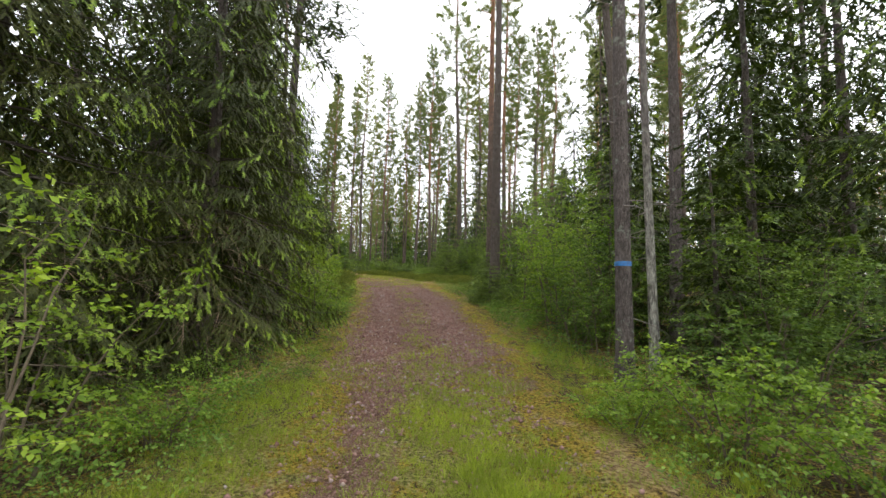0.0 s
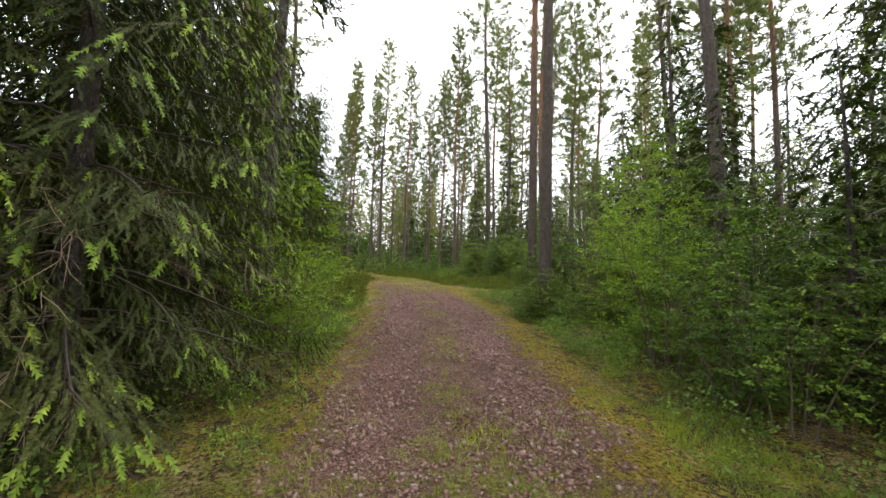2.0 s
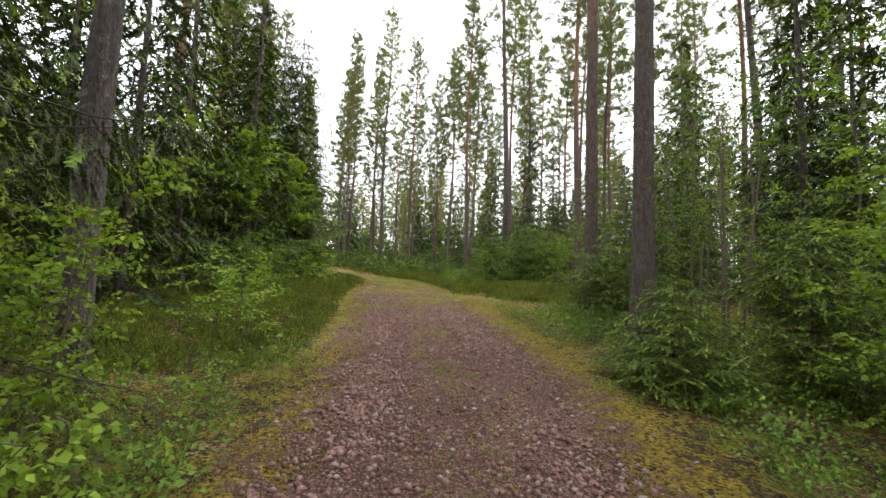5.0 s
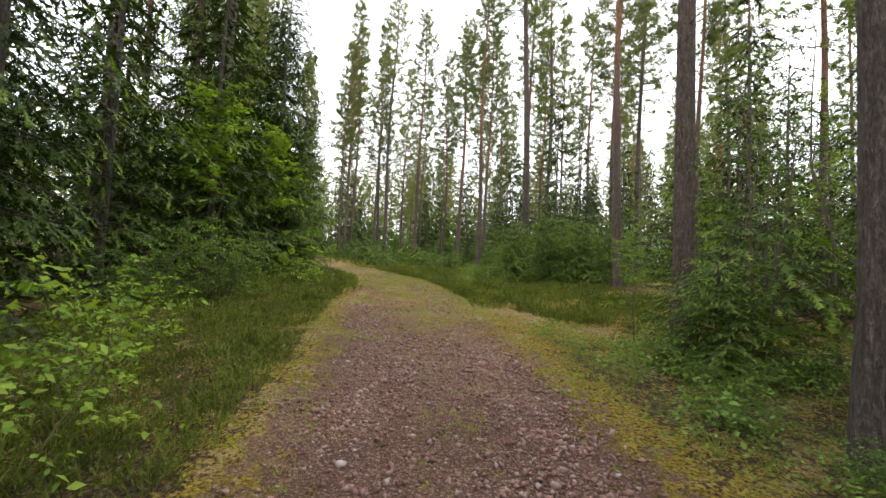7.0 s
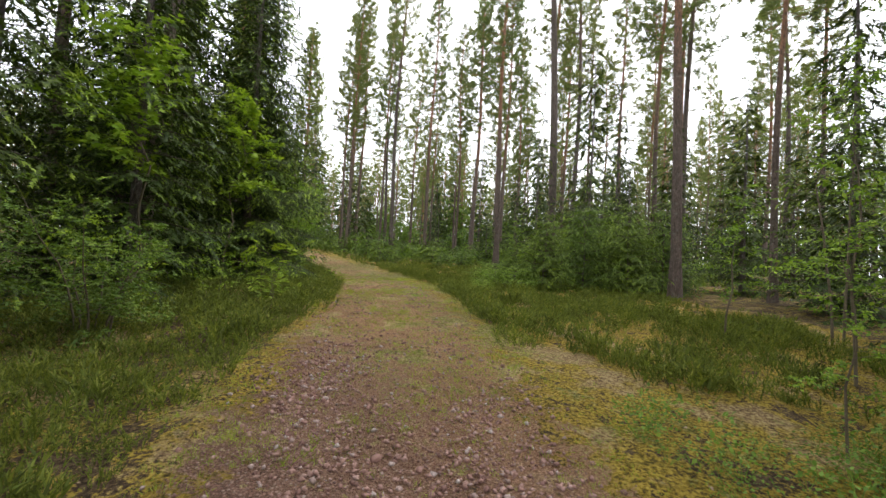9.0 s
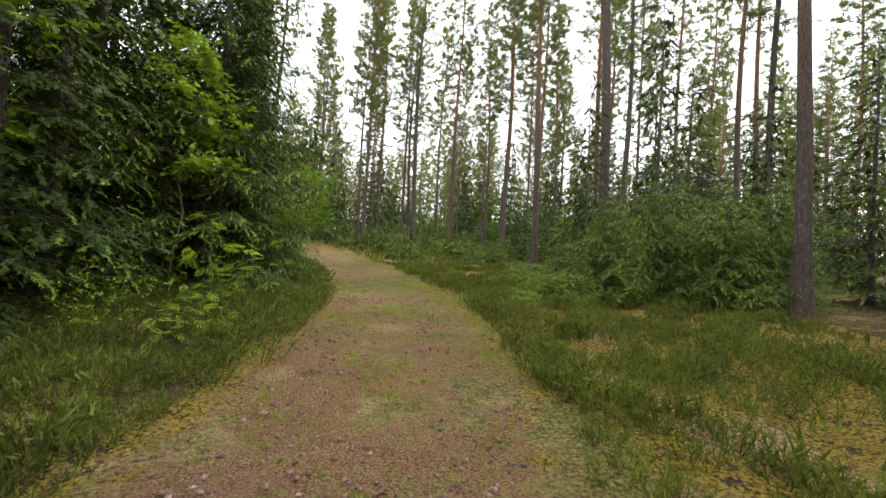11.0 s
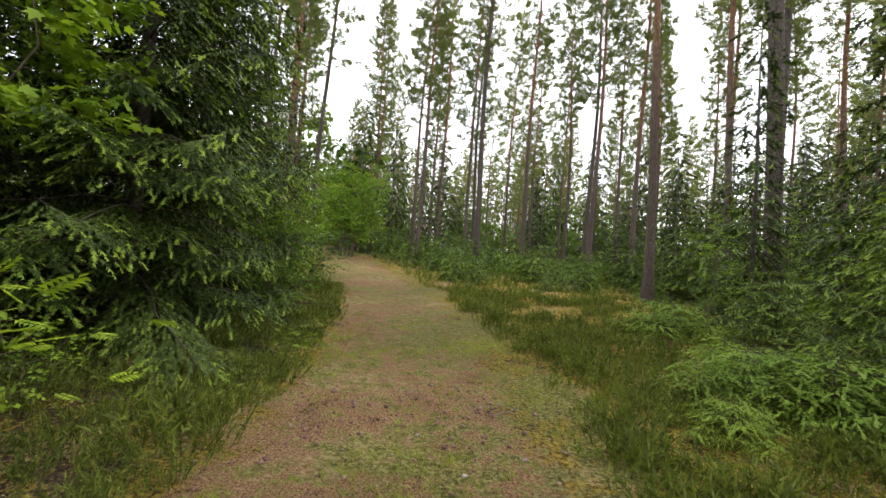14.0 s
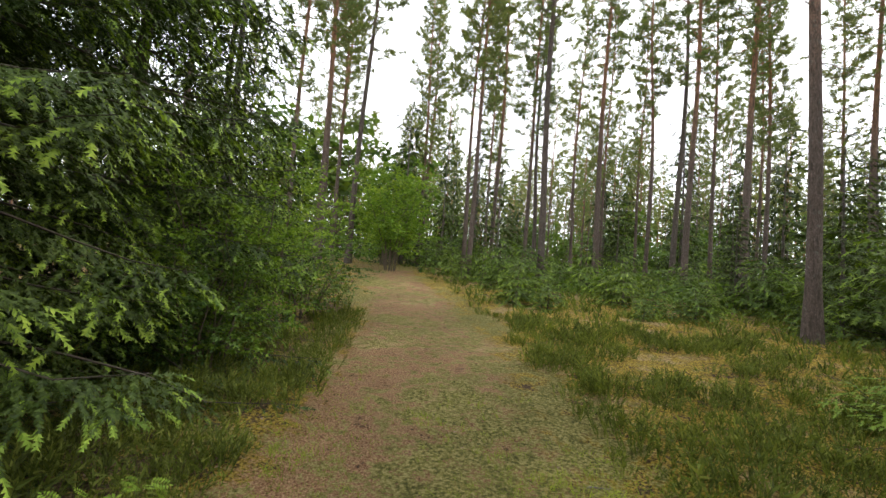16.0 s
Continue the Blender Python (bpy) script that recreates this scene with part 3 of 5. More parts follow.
def stand(thing, x, y, turn=0.0, size=1.0, sink=0.03, first=False, tall=None, label="", category="", group=""):
    """Sets a thing on the ground: the thing itself, or a copy."""
    m = pose(x, y, land1(x, y) - sink, 0, 0, turn) @ Matrix.Diagonal((size, size, tall or size, 1))
    ob = thing
    if not first:
        ob = copy_thing(thing, m)
        ob.matrix_basis = m
    else:
        ob.matrix_basis = m
    return tagged(ob, label, category, group)


def plant(thing, spots, label, category, group=""):
    """Stands one thing and its copies at (x, y, turn, size, tall)."""
    made = []
    for i, (x, y, turn, size, tall) in enumerate(spots[1:]):
        made.append(stand(thing, x, y, turn, size, tall=tall, label=label, category=category, group=group))
    x, y, turn, size, tall = spots[0]
    made.insert(0, stand(thing, x, y, turn, size, first=True, tall=tall, label=label, category=category, group=group))
    return made


# ---- ground: one sheet out to the horizon ----


def graded(lo, hi, step, far_lo, far_hi):
    mid = list(np.arange(lo, hi + step / 2, step))
    out, s = [], step
    v = mid[-1]
    while v < far_hi:
        s *= 1.35
        v += s
        out.append(v)
    low, s, v = [], step, mid[0]
    while v > far_lo:
        s *= 1.35
        v -= s
        low.append(v)
    return np.array(low[::-1] + mid + out)


def heather_cover(x, y):
    """Where heather grows: 0 to 1."""
    d = off_track(x, y)
    n = soft_noise(x * 0.8 + 2, y * 0.8) * 0.5 + 0.25 * soft_noise(x * 2.2, y * 2.2 + 4)
    left = (d < np.interp(y, [20, 26], [-1.85, -1.3])) & (d > -6.2) & (y > 14.0)
    right_far = (d > 1.65) & (y > 22.5)
    right_near = (d > 2.7) & (y > 21.0)
    v = np.where(left, 0.95 + 0.35 * n, 0.0)
    v = np.maximum(v, np.where(right_far | right_near, np.where((d < 4.6) & (y < 36), 0.92, 0.8) + 0.6 * n, 0.0))
    v = v * np.where(y > 40, 0.5, 1.0) * np.where((d > 8) | (d < -8), 0.5, 1.0)
    return np.clip(v, 0, 1)


def build_ground():
    xs = graded(-13, 8, 0.2, -600, 600)
    ys = graded(-1, 44, 0.2, -300, 700)
    X, Y = np.meshgrid(xs, ys)
    Z = land(X, Y)
    ny, nx = X.shape
    V = np.stack([X, Y, Z], -1).reshape(-1, 3)
    i = (np.arange(ny - 1)[:, None] * nx + np.arange(nx - 1)[None]).ravel()
    F = np.stack([i, i + 1, i + nx + 1, i + nx], -1)
    me = make_mesh("ground", V, F, M_GROUND, True)
    d = off_track(X, Y)
    ad = np.abs(d)
    track = 1 - np.clip((ad - 0.85) / 0.95, 0, 1)
    early = 1 - np.clip((Y - 4.5) / 4.5, 0, 1)
    late = np.clip((Y - 17.5 + 1.2 * d) / 5.0, 0, 1)
    track = np.minimum(track, 1 - early * np.clip((ad - 0.55) / 0.6, 0, 1))
    gravel = track * (1 - 0.75 * early * np.exp(-((d - 0.3) / 0.6) ** 4))
    wide = np.where(d > 0, np.where(Y > 19, 2.6, 1.35), np.where(Y > 14, 1.0, 0.5))
    moss = np.clip(1 - (ad - 1.3) / wide, 0, 1) * 0.95
    moss = np.maximum(moss, np.where((d > 1.2) & (Y > 19) & (Y < 46) & (d < 9), 0.75, 0))
    moss = np.maximum(moss, np.where((d < -1.2) & (Y > 14) & (d > -5), 0.4, 0))
    moss = np.maximum(moss, np.where((ad < 4) & (Y < 14), 0.42, 0))
    moss = np.maximum(moss, 0.36)
    middle = np.exp(-((d + 0.0) / 0.28) ** 2) * (0.42 + 0.1 * soft_noise(X, Y * 0.7)) * (Y < 12)
    middle = np.maximum(middle, early * np.exp(-((d - 0.35) / 0.75) ** 4) * 0.8)
    middle = np.maximum(middle, early * np.clip(1 - np.abs(d + 1.6) / 0.9, 0, 1) * 0.8)
    middle = np.maximum(middle, late * (ad < 2.0) * (0.36 + 0.16 * np.clip((Y - 27) / 5, 0, 1) + 0.24 * soft_noise(X * 0.8, Y * 0.5)))
    middle = np.maximum(middle, np.clip((Y - 46) / 6, 0, 1) * 0.5)
    zone = np.stack([gravel, moss, middle, late], -1).reshape(-1, 4).astype(np.float32)
    at = me.color_attributes.new("zone", "FLOAT_COLOR", "POINT")
    at.data.foreach_set("color", zone.ravel())
    tagged(new("ground", me), "forest floor with a worn reddish gravel track, moss and needle litter", "ground", kind="structure")


build_ground()

# ---- big trunks beside the track ----
BLUE_X, BLUE_Y = 2.62, 6.42


def bare_spruce(name, H, r, mat, twigs, twig_reach, lean=(0, 0), top_crown=True):
    """A tall trunk with dead side twigs low down and its green crown high up."""
    root = new(name)
    p, s, rad = add_trunk(root, H, r, mat, 0.08, lean, 14, 0.8, 40)
    crown, limbs = Pile(), Pile()
    for i in range(twigs):
        dead = Pile()
        q = rng.uniform(0.04, 0.5)
        a = rng.uniform(0, 2 * np.pi)
        L = twig_reach * rng.uniform(0.2, 1.0)
        o = at_line(p, s, q)
        u = np.linspace(0, 1, 5)
        line = o + np.array([math.cos(a), math.sin(a), rng.uniform(-0.25, 0.1)]) * (L * u)[:, None] - np.array([0, 0, 0.15]) * (L * u ** 2)[:, None] + rng.normal(0, 0.02, (5, 3)) * u[:, None]
        dead.add(*tube(line, 0.009 * (1.15 - u) + 0.001, 4))
        for g in rng.uniform(0.3, 0.95, 4):
            c = at_line(line, u, g)
            e = c + rng.normal(0, 0.16, 3) * L
            dead.add(*tube(np.stack([c, (c + e) / 2 + rng.normal(0, 0.01, 3), e]), [0.004, 0.003, 0.001], 3))
        dead.part("dead_branch", M_TWIG, root, "bare grey dead side branch")
    P, D = [], []
    for i in range(60 if top_crown else 0):
        q = rng.uniform(0.42, 0.98)
        a = rng.uniform(0, 2 * np.pi)
        L = 2.0 * (1.12 - q) + 0.3
        o = at_line(p, s, q)
        u = np.linspace(0, 1, 5)
        line = o + np.array([math.cos(a), math.sin(a), 0]) * (L * u)[:, None] + np.array([0, 0, 1]) * (L * (0.1 * u - 0.5 * u ** 2 + 0.15 * u ** 3))[:, None]
        limbs.add(*tube(line, 0.016 * (1.2 - u), 3))
        m = 26
        g = rng.uniform(0.15, 1, m)
        P.append(at_line(line, u, g) + rng.normal(0, 0.13, (m, 3)) - np.array([0, 0, 0.1]))
        D.append(unit(np.array([math.cos(a), math.sin(a), -0.4]) + rng.normal(0, 0.6, (m, 3))))
    limbs.part("branchwork", mat, root, kind="stuff")
    if P:
        P, D = np.concatenate(P), np.concatenate(D)
        crown.add(*strew(*SPRIG_LOW, P, axes(D, np.tile([0, 0.1, 1.0], (len(P), 1))), rng.uniform(0.25, 0.42, len(P))))
        crown.part("crown", M_NEEDLE, root)
    return root, p, s, rad


marked, mp, ms, mr = bare_spruce("spruce_tree", 19, 0.125, M_SPRUCE_BARK, 26, 1.1)
stand(marked, BLUE_X, BLUE_Y, 0, first=True, label="straight grey-barked spruce trunk with a blue paint band", category="tree")
band = Pile()
bz = np.linspace(1.745, 1.81, 4)
br = np.interp(bz / 19, ms, mr) + np.array([0.004, 0.008, 0.008, 0.004])
bc = np.array([at_line(mp, ms, q / 19) for q in bz])
band.add(*tube(bc, br, 14, 0.01))
band.part("paint_band", M_BLUE, marked, "bright blue painted marking band", True)

birch, *_ = bare_spruce("birch_tree", 13, 0.085, M_BIRCH_BARK, 10, 0.5, (-0.012, 0.01), False)
stand(birch, 3.52, 7.4, 40, first=True, label="slim birch trunk with grey lichen-spotted bark", category="tree")
dark, *_ = bare_spruce("spruce_tree", 18, 0.13, M_SPRUCE_BARK, 14, 0.8, (-0.02, 0.0))
stand(dark, 4.58, 8.75, 120, first=True, label="dark spruce trunk among leafy shrubs", category="tree")
edge, *_ = bare_spruce("spruce_tree", 20, 0.17, M_SPRUCE_BARK, 26, 1.0)
stand(edge, -4.8, 13.3, 200, first=True, label="tall dark spruce trunk behind drooping boughs", category="tree")

big_a = pine_tree(24, 0.185, M_PINE_GREY, 0.52, bend=0.08)
stand(big_a, 1.9, 16.1, 0, first=True, label="thick dark-barked pine beside the gravel track", category="tree")
big_b = pine_tree(24, 0.18, M_PINE_BARK, 0.55, bend=0.06)
stand(big_b, 2.12, 20.0, 70, first=True, label="tall pine with dark base and orange upper bark", category="tree")

# ---- pine stand ----
PINE_LABEL, PINE_GROUP = "tall slender pine with reddish upper bark and open crown", "pines of the stand"
pine_1 = pine_tree(24, 0.17, M_PINE_BARK, 0.44, 0.5, 4, 11, 0.2, reach=1.6)
pine_2 = pine_tree(25, 0.18, M_PINE_GREY, 0.46, 0.55, 4, 11, 0.3, (0.012, 0), 1.7)
pine_3 = pine_tree(22, 0.13, M_PINE_BARK, 0.36, 0.48, 4, 10, 0.15, (-0.01, 0.01), 1.3)
pine_4 = pine_tree(21, 0.13, M_PINE_BARK, 0.48, 0.5, 4, 11, 0.3, reach=1.5)
PINES = [
    (-9.3, 49.8, 2, 1.0), (-7.6, 55.8, 1, 1.1), (4.3, 30.8, 1, 1.05), (-1.25, 41.0, 1, 0.95), (2.4, 47.0, 1, 1.05), (3.4, 45.0, 2, 1.0),
    (8.0, 32.2, 4, 1.0), (9.8, 25.7, 2, 1.0), (5.9, 14.6, 2, 1.05), (-10.2, 26.3, 2, 1.0), (-11.5, 23.4, 1, 0.95), (-12.2, 25.6, 4, 1.0),
    (-13.6, 50.5, 4, 0.95), (-12.5, 48.6, 3, 1.0), (-11.6, 55.0, 3, 1.05), (-14.8, 58.0, 1, 1.0), (-16.2, 60.5, 3, 1.0), (-5.0, 58.0, 4, 1.1),
    (-3.6, 57.5, 2, 1.0), (-1.4, 61.0, 3, 1.1), (0.6, 56.5, 3, 1.0), (4.4, 55.5, 1, 1.0), (7.6, 49.6, 1, 1.0), (6.3, 38.5, 4, 1.05),
    (8.6, 41.0, 2, 1.0), (10.5, 46.0, 1, 1.05), (5.2, 62.0, 3, 1.0), (8.4, 58.0, 4, 1.0), (11.9, 56.0, 3, 1.1), (13.5, 38.0, 3, 1.0),
    (12.2, 31.0, 1, 1.0), (15.5, 44.0, 2, 1.0), (14.8, 27.5, 4, 1.05), (17.5, 34.0, 1, 1.0), (11.0, 20.0, 3, 1.0), (13.5, 15.5, 2, 0.95),
    (-20.8, 47.2, 1, 1.0), (-18.9, 45.3, 1, 0.9), (-18.6, 42.9, 3, 0.95), (-20.0, 49.0, 2, 1.0), (-19.2, 55.5, 3, 1.0), (-22.0, 61.0, 1, 1.0),
    (-8.3, 64.0, 3, 1.0), (-10.8, 66.0, 4, 1.1), (-6.0, 67.0, 3, 1.0), (1.8, 66.0, 4, 1.0), (-24.5, 44.0, 2, 1.0), (-18.6, 38.0, 3, 1.0),
    (-16.0, 34.0, 4, 1.0), (-15.8, 18.0, 3, 1.0), (-14.0, 30.0, 1, 1.0), (8.6, 18.5, 4, 0.9), (18.5, 22.0, 2, 1.0), (20.5, 40.0, 3, 1.0), (19.0, 52.0, 1, 1.0),
    (-3.2, 52.5, 1, 0.95), (5.5, 51.0, 3, 1.0), (-12.8, 62.0, 2, 1.0), (15.0, 62.0, 4, 1.0), (1.43, 38.8, 2, 1.3), (-0.9, 52.4, 1, 1.0), (-22.5, 50.5, 3, 1.0), (-25.0, 53.5, 1, 0.95),
]
by_kind = {1: [], 2: [], 3: [], 4: []}
for x, y, k, size in PINES:
    by_kind[k].append((x, y, rng.uniform(0, 360), size, size * rng.uniform(0.94, 1.06)))
for k, thing in ((1, pine_1), (2, pine_2), (3, pine_3), (4, pine_4)):
    plant(thing, by_kind[k], PINE_LABEL if k != 2 else "tall grey-barked pine with an open ragged crown", "tree", PINE_GROUP)
far_pine = pine_tree(21, 0.12, M_PINE_BARK, 0.34, 0.7, 4, 7, 0.2, reach=1.8, low=True)
far_spots = []
far_rng = np.random.default_rng(21)
while len(far_spots) < 200:
    a, d = far_rng.uniform(-1.35, 1.15), far_rng.uniform(56, 112)
    x, y = d * math.sin(a) - 4, 18 + d * math.cos(a)
    if abs(float(off_track(x, y))) > 3 and y > 5:
        far_spots.append((x, y, far_rng.uniform(0, 360), far_rng.uniform(0.85, 1.1), far_rng.uniform(0.85, 1.15)))
plant(far_pine, far_spots, "distant pine with slender trunk", "tree", "distant pines")


def far_woods():
    """The far woods that close the view between the pines: rough conifers in one mesh."""
    r = np.random.default_rng(77)
    pile = Pile()
    n = 1200
    a, d = r.uniform(-1.75, 1.45, n), r.uniform(105, 165, n)
    x, y = d * np.sin(a) - 4, 16 + d * np.cos(a)
    z = land(x, y)
    for i in range(n):
        h = r.uniform(13, 27)
        pile.add(*tube(np.array([(x[i], y[i], z[i] - 0.3), (x[i], y[i], z[i] + h)]), [0.16, 0.03], 4), 0)
        m = 110
        q = r.uniform(0.08, 1.0, m) ** 0.8
        w = (1.02 - q) * r.uniform(2.0, 3.4)
        b = r.uniform(0, 6.283, m)
        c = np.stack([x[i] + 0.55 * w * np.cos(b), y[i] + 0.55 * w * np.sin(b), z[i] + h * q], -1)
        dd = np.stack([np.cos(b), np.sin(b), r.uniform(-0.5, 0.2, m)], -1)
        pile.add(*strew(LEAF2_V, LEAF2_F, c, axes(dd, np.tile([0, 0, 1.0], (m, 1)) + r.normal(0, 0.6, (m, 3))), r.uniform(0.5, 1.25, m)), 1)
    tagged(pile.part("far_woods", [M_PINE_BARK, M_PINE]), "far pine and spruce woods closing the view", "forest", kind="stuff")


far_woods()

# ---- spruces ----
SPRUCE_LABEL = "dense dark spruce with drooping boughs and pale new shoots"
spruce_1 = spruce_tree(13, 0.15, 2.6, 0.42, 9, 0.35, sprig=SPRIG_FINE, size=0.19, gap=0.075, needle=M_NEEDLE_OLD, dead=34, shoots=0.38, coarse_above=4.4, hang=0.6, boughs=True)
spruce_2 = spruce_tree(13, 0.15, 3.1, 0.45, 9, 0.45, size=0.18, gap=0.065, shoots=0.9, coarse_above=6.2, hang=0.22, boughs=True, droop=0.36)
plant(spruce_1, [(-4.1, 7.7, 30, 1.0, 1.0), (-4.9, 10.6, 150, 0.95, 1.0), (-5.2, 4.7, 260, 1.05, 1.05)], "dark spruce with drooping boughs and bare dead twigs", "tree", "spruces along the track")
plant(spruce_2, [(-9.6, 29.9, 0, 1.0, 1.0), (-11.4, 32.6, 130, 0.95, 1.0), (-11.2, 26.6, 50, 0.95, 1.0)], SPRUCE_LABEL, "tree", "spruces along the track")
mid_spruce = spruce_tree(11, 0.13, 2.2, 0.5, 6, 0.4, sprig=SPRIG_LOW, size=0.27, gap=0.16, shoots=0.35, coarse_above=5.0, lmax=0.9, hang=0.2)
# those at y < 2.5 and (7.6, 6.6): out of view, added to block skylight
plant(mid_spruce, [(-9.0, 24.6, 0, 1.0, 1.0), (-9.6, 21.6, 80, 1.0, 1.1), (-10.4, 27.2, 170, 1.0, 1.1), (-11.0, 19.0, 220, 1.1, 1.1), (-9.0, 15.5, 40, 1.0, 1.15),
                   (6.6, 9.4, 10, 0.95, 1.2), (8.4, 12.0, 200, 1.1, 1.3), (7.6, 6.6, 100, 1.0, 1.2), (-3.0, 63.0, 50, 1.0, 1.2), (-12.8, 21.5, 10, 1.1, 1.2),
                   (-7.4, 8.5, 10, 1.1, 1.2), (-8.2, 12.2, 300, 1.1, 1.2), (5.4, 58.0, 0, 0.9, 1.0), (-13.0, 35.5, 60, 1.0, 1.1), (-12.6, 24.5, 90, 1.1, 1.2), (-6.6, 6.2, 90, 1.0, 1.3),
                   (-14.5, 27.5, 0, 1.0, 1.2), (10.5, 14.5, 90, 1.0, 1.2), (13.0, 18.5, 20, 1.1, 1.2), (6.2, 36.2, 50, 0.7, 0.7), (8.5, 35.0, 150, 0.9, 0.8), (9.0, 23.5, 0, 0.9, 0.9), (11.5, 27.0, 80, 1.0, 1.0), (7.6, 28.4, 160, 0.8, 0.7), (13.5, 23.0, 200, 1.0, 1.1), (-11.6, 28.6, 20, 1.1, 1.25), (-12.6, 30.6, 130, 1.1, 1.2), (-6.3, 9.6, 50, 1.0, 1.2), (7.4, 17.4, 50, 0.9, 0.9), (8.8, 20.6, 150, 0.9, 1.0), (6.9, 24.8, 250, 0.7, 0.7), (2.8, 38.6, 10, 0.55, 0.42), (4.7, 37.3, 110, 0.6, 0.5), (5.7, 40.6, 210, 0.6, 0.5), (0.2, 47.2, 60, 0.55, 0.42), (7.5, 39.8, 160, 0.7, 0.55), (3.9, 43.6, 260, 0.6, 0.5), (-1.9, 46.8, 310, 0.5, 0.35), (2.0, 50.5, 30, 0.6, 0.5), (-4.9, 0.2, 60, 0.9, 1.1), (-6.2, -3.2, 160, 1.0, 1.2), (5.4, 2.4, 20, 0.9, 1.1), (6.6, -1.6, 220, 1.0, 1.2), (4.9, -4.8, 120, 0.9, 1.1), (-4.7, -6.4, 300, 1.0, 1.2), (8.7, 9.4, 40, 1.1, 1.5), (10.6, 12.6, 90, 1.1, 1.5), (3.5, 53.0, 10, 0.8, 0.6), (7.0, 52.0, 70, 0.9, 0.75), (10.5, 50.0, 140, 0.8, 0.6), (13.5, 47.0, 230, 0.9, 0.7), (16.5, 43.0, 300, 0.9, 0.8), (-1.0, 55.0, 30, 0.7, 0.5), (-6.5, 56.5, 110, 0.7, 0.5), (9.5, 56.0, 190, 1.0, 0.9), (11.0, 36.0, 280, 0.7, 0.6), (14.0, 33.0, 20, 0.9, 0.8), (18.5, 37.5, 120, 1.0, 1.0), (12.0, 42.0, 200, 0.7, 0.6), (4.3, 7.0, 30, 0.5, 0.4), (4.4, 9.3, 100, 0.55, 0.45), (4.9, 12.9, 210, 0.6, 0.5), (7.4, 20.4, 320, 1.0, 1.25), (9.0, 30.2, 70, 1.0, 1.2), (10.8, 23.4, 130, 1.1, 1.4), (0.5, 37.2, 40, 0.62, 0.75), (2.7, 36.2, 150, 0.8, 1.0), (4.4, 38.2, 240, 0.8, 0.9), (-0.2, 43.0, 330, 0.5, 0.5), (-8.4, 18.2, 100, 0.9, 1.2), (-10.4, 16.6, 210, 1.1, 1.3), (-12.4, 18.2, 20, 1.1, 1.3), (-14.4, 22.6, 60, 1.1, 1.3), (-19.0, 53.0, 90, 1.0, 1.0), (-15.5, 56.5, 180, 0.9, 0.9)],
      "dark green spruce with dense layered boughs", "tree", "spruces behind the track")
far_spruce = spruce_tree(12, 0.13, 2.6, 0.9, 5, 0.4, sprig=SPRIG_LOW, size=0.9, gap=0.36, shoots=0.0, coarse_above=20.0, lmax=1.2)
fs_rng = np.random.default_rng(33)
fs = []
while len(fs) < 80:
    a, d = fs_rng.uniform(-1.4, 1.2), fs_rng.uniform(50, 100)
    x, y = d * math.sin(a) - 4, 16 + d * math.cos(a)
    if abs(float(off_track(x, y))) > 4 and y > 8:
        fs.append((x, y, fs_rng.uniform(0, 360), fs_rng.uniform(0.7, 1.2), fs_rng.uniform(0.5, 1.2)))
plant(far_spruce, fs, "distant dark spruce between the pines", "tree", "distant spruces")
young = spruce_tree(2.8, 0.03, 1.25, 0.2, 8, 0.14, needle=M_YOUNG, size=0.13, gap=0.06, shoots=1.0, droop=0.12, lmax=0.45, hang=0.12)
plant(young, [(0.25, 31.2, 0, 0.95, 1.0), (1.75, 32.2, 100, 1.05, 1.25), (3.1, 31.6, 200, 1.1, 1.2), (-0.6, 32.4, 60, 0.75, 0.6), (4.6, 32.6, 250, 1.15, 1.25), (2.6, 33.8, 310, 1.0, 1.3), (1.5, 14.2, 20, 0.75, 0.5), (3.3, 14.6, 120, 0.9, 0.8),
              (2.0, 18.7, 220, 0.8, 0.65), (1.4, 39.4, 320, 1.0, 0.9)],
      "young green spruce with layered branches and pale shoots", "tree", "young spruces in the clearing")
low_young = spruce_tree(1.0, 0.02, 0.95, 0.13, 7, 0.1, needle=M_SHOOT, size=0.13, gap=0.07, shoots=1.0, droop=0.0, lmax=0.4, hang=0.0)
plant(low_young, [(-1.35, 30.75, 30, 0.9, 0.9), (-0.65, 30.5, 140, 0.95, 0.95), (-1.5, 35.2, 260, 1.1, 0.9), (-1.0, 31.9, 200, 0.9, 0.8), (-1.75, 29.9, 300, 0.5, 0.5)],
      "low spreading spruce sapling with pale yellow-green shoots", "sapling", "low spruces at the heather edge")
small_young = spruce_tree(1.3, 0.02, 0.65, 0.2, 6, 0.08, needle=M_YOUNG, sprig=SPRIG_LOW, size=0.22, gap=0.11, shoots=1.0, droop=0.05, hang=0.1)
ys_rng = np.random.default_rng(5)
spots = [(3.0, 19.4, 20, 1.6, 2.0), (3.1, 40.2, 70, 1.9, 2.2), (0.6, 42.0, 15, 1.9, 2.2), (2.0, 46.0, 160, 2.0, 2.6), (4.9, 42.5, 160, 2.0, 2.5), (2.6, 36.5, 10, 2.1, 2.5), (4.2, 35.2, 300, 2.1, 2.8)]
while len(spots) < 150:
    x, y = ys_rng.uniform(-18, 12), ys_rng.uniform(41, 58)
    d = float(off_track(x, y))
    if d > 3.0:
        s = ys_rng.uniform(0.55, 1.4)
        spots.append((x, y, ys_rng.uniform(0, 360), s, s * ys_rng.uniform(0.8, 1.4)))
plant(small_young, spots, "small spruce sapling under the pines", "sapling", "spruce saplings under the pines")

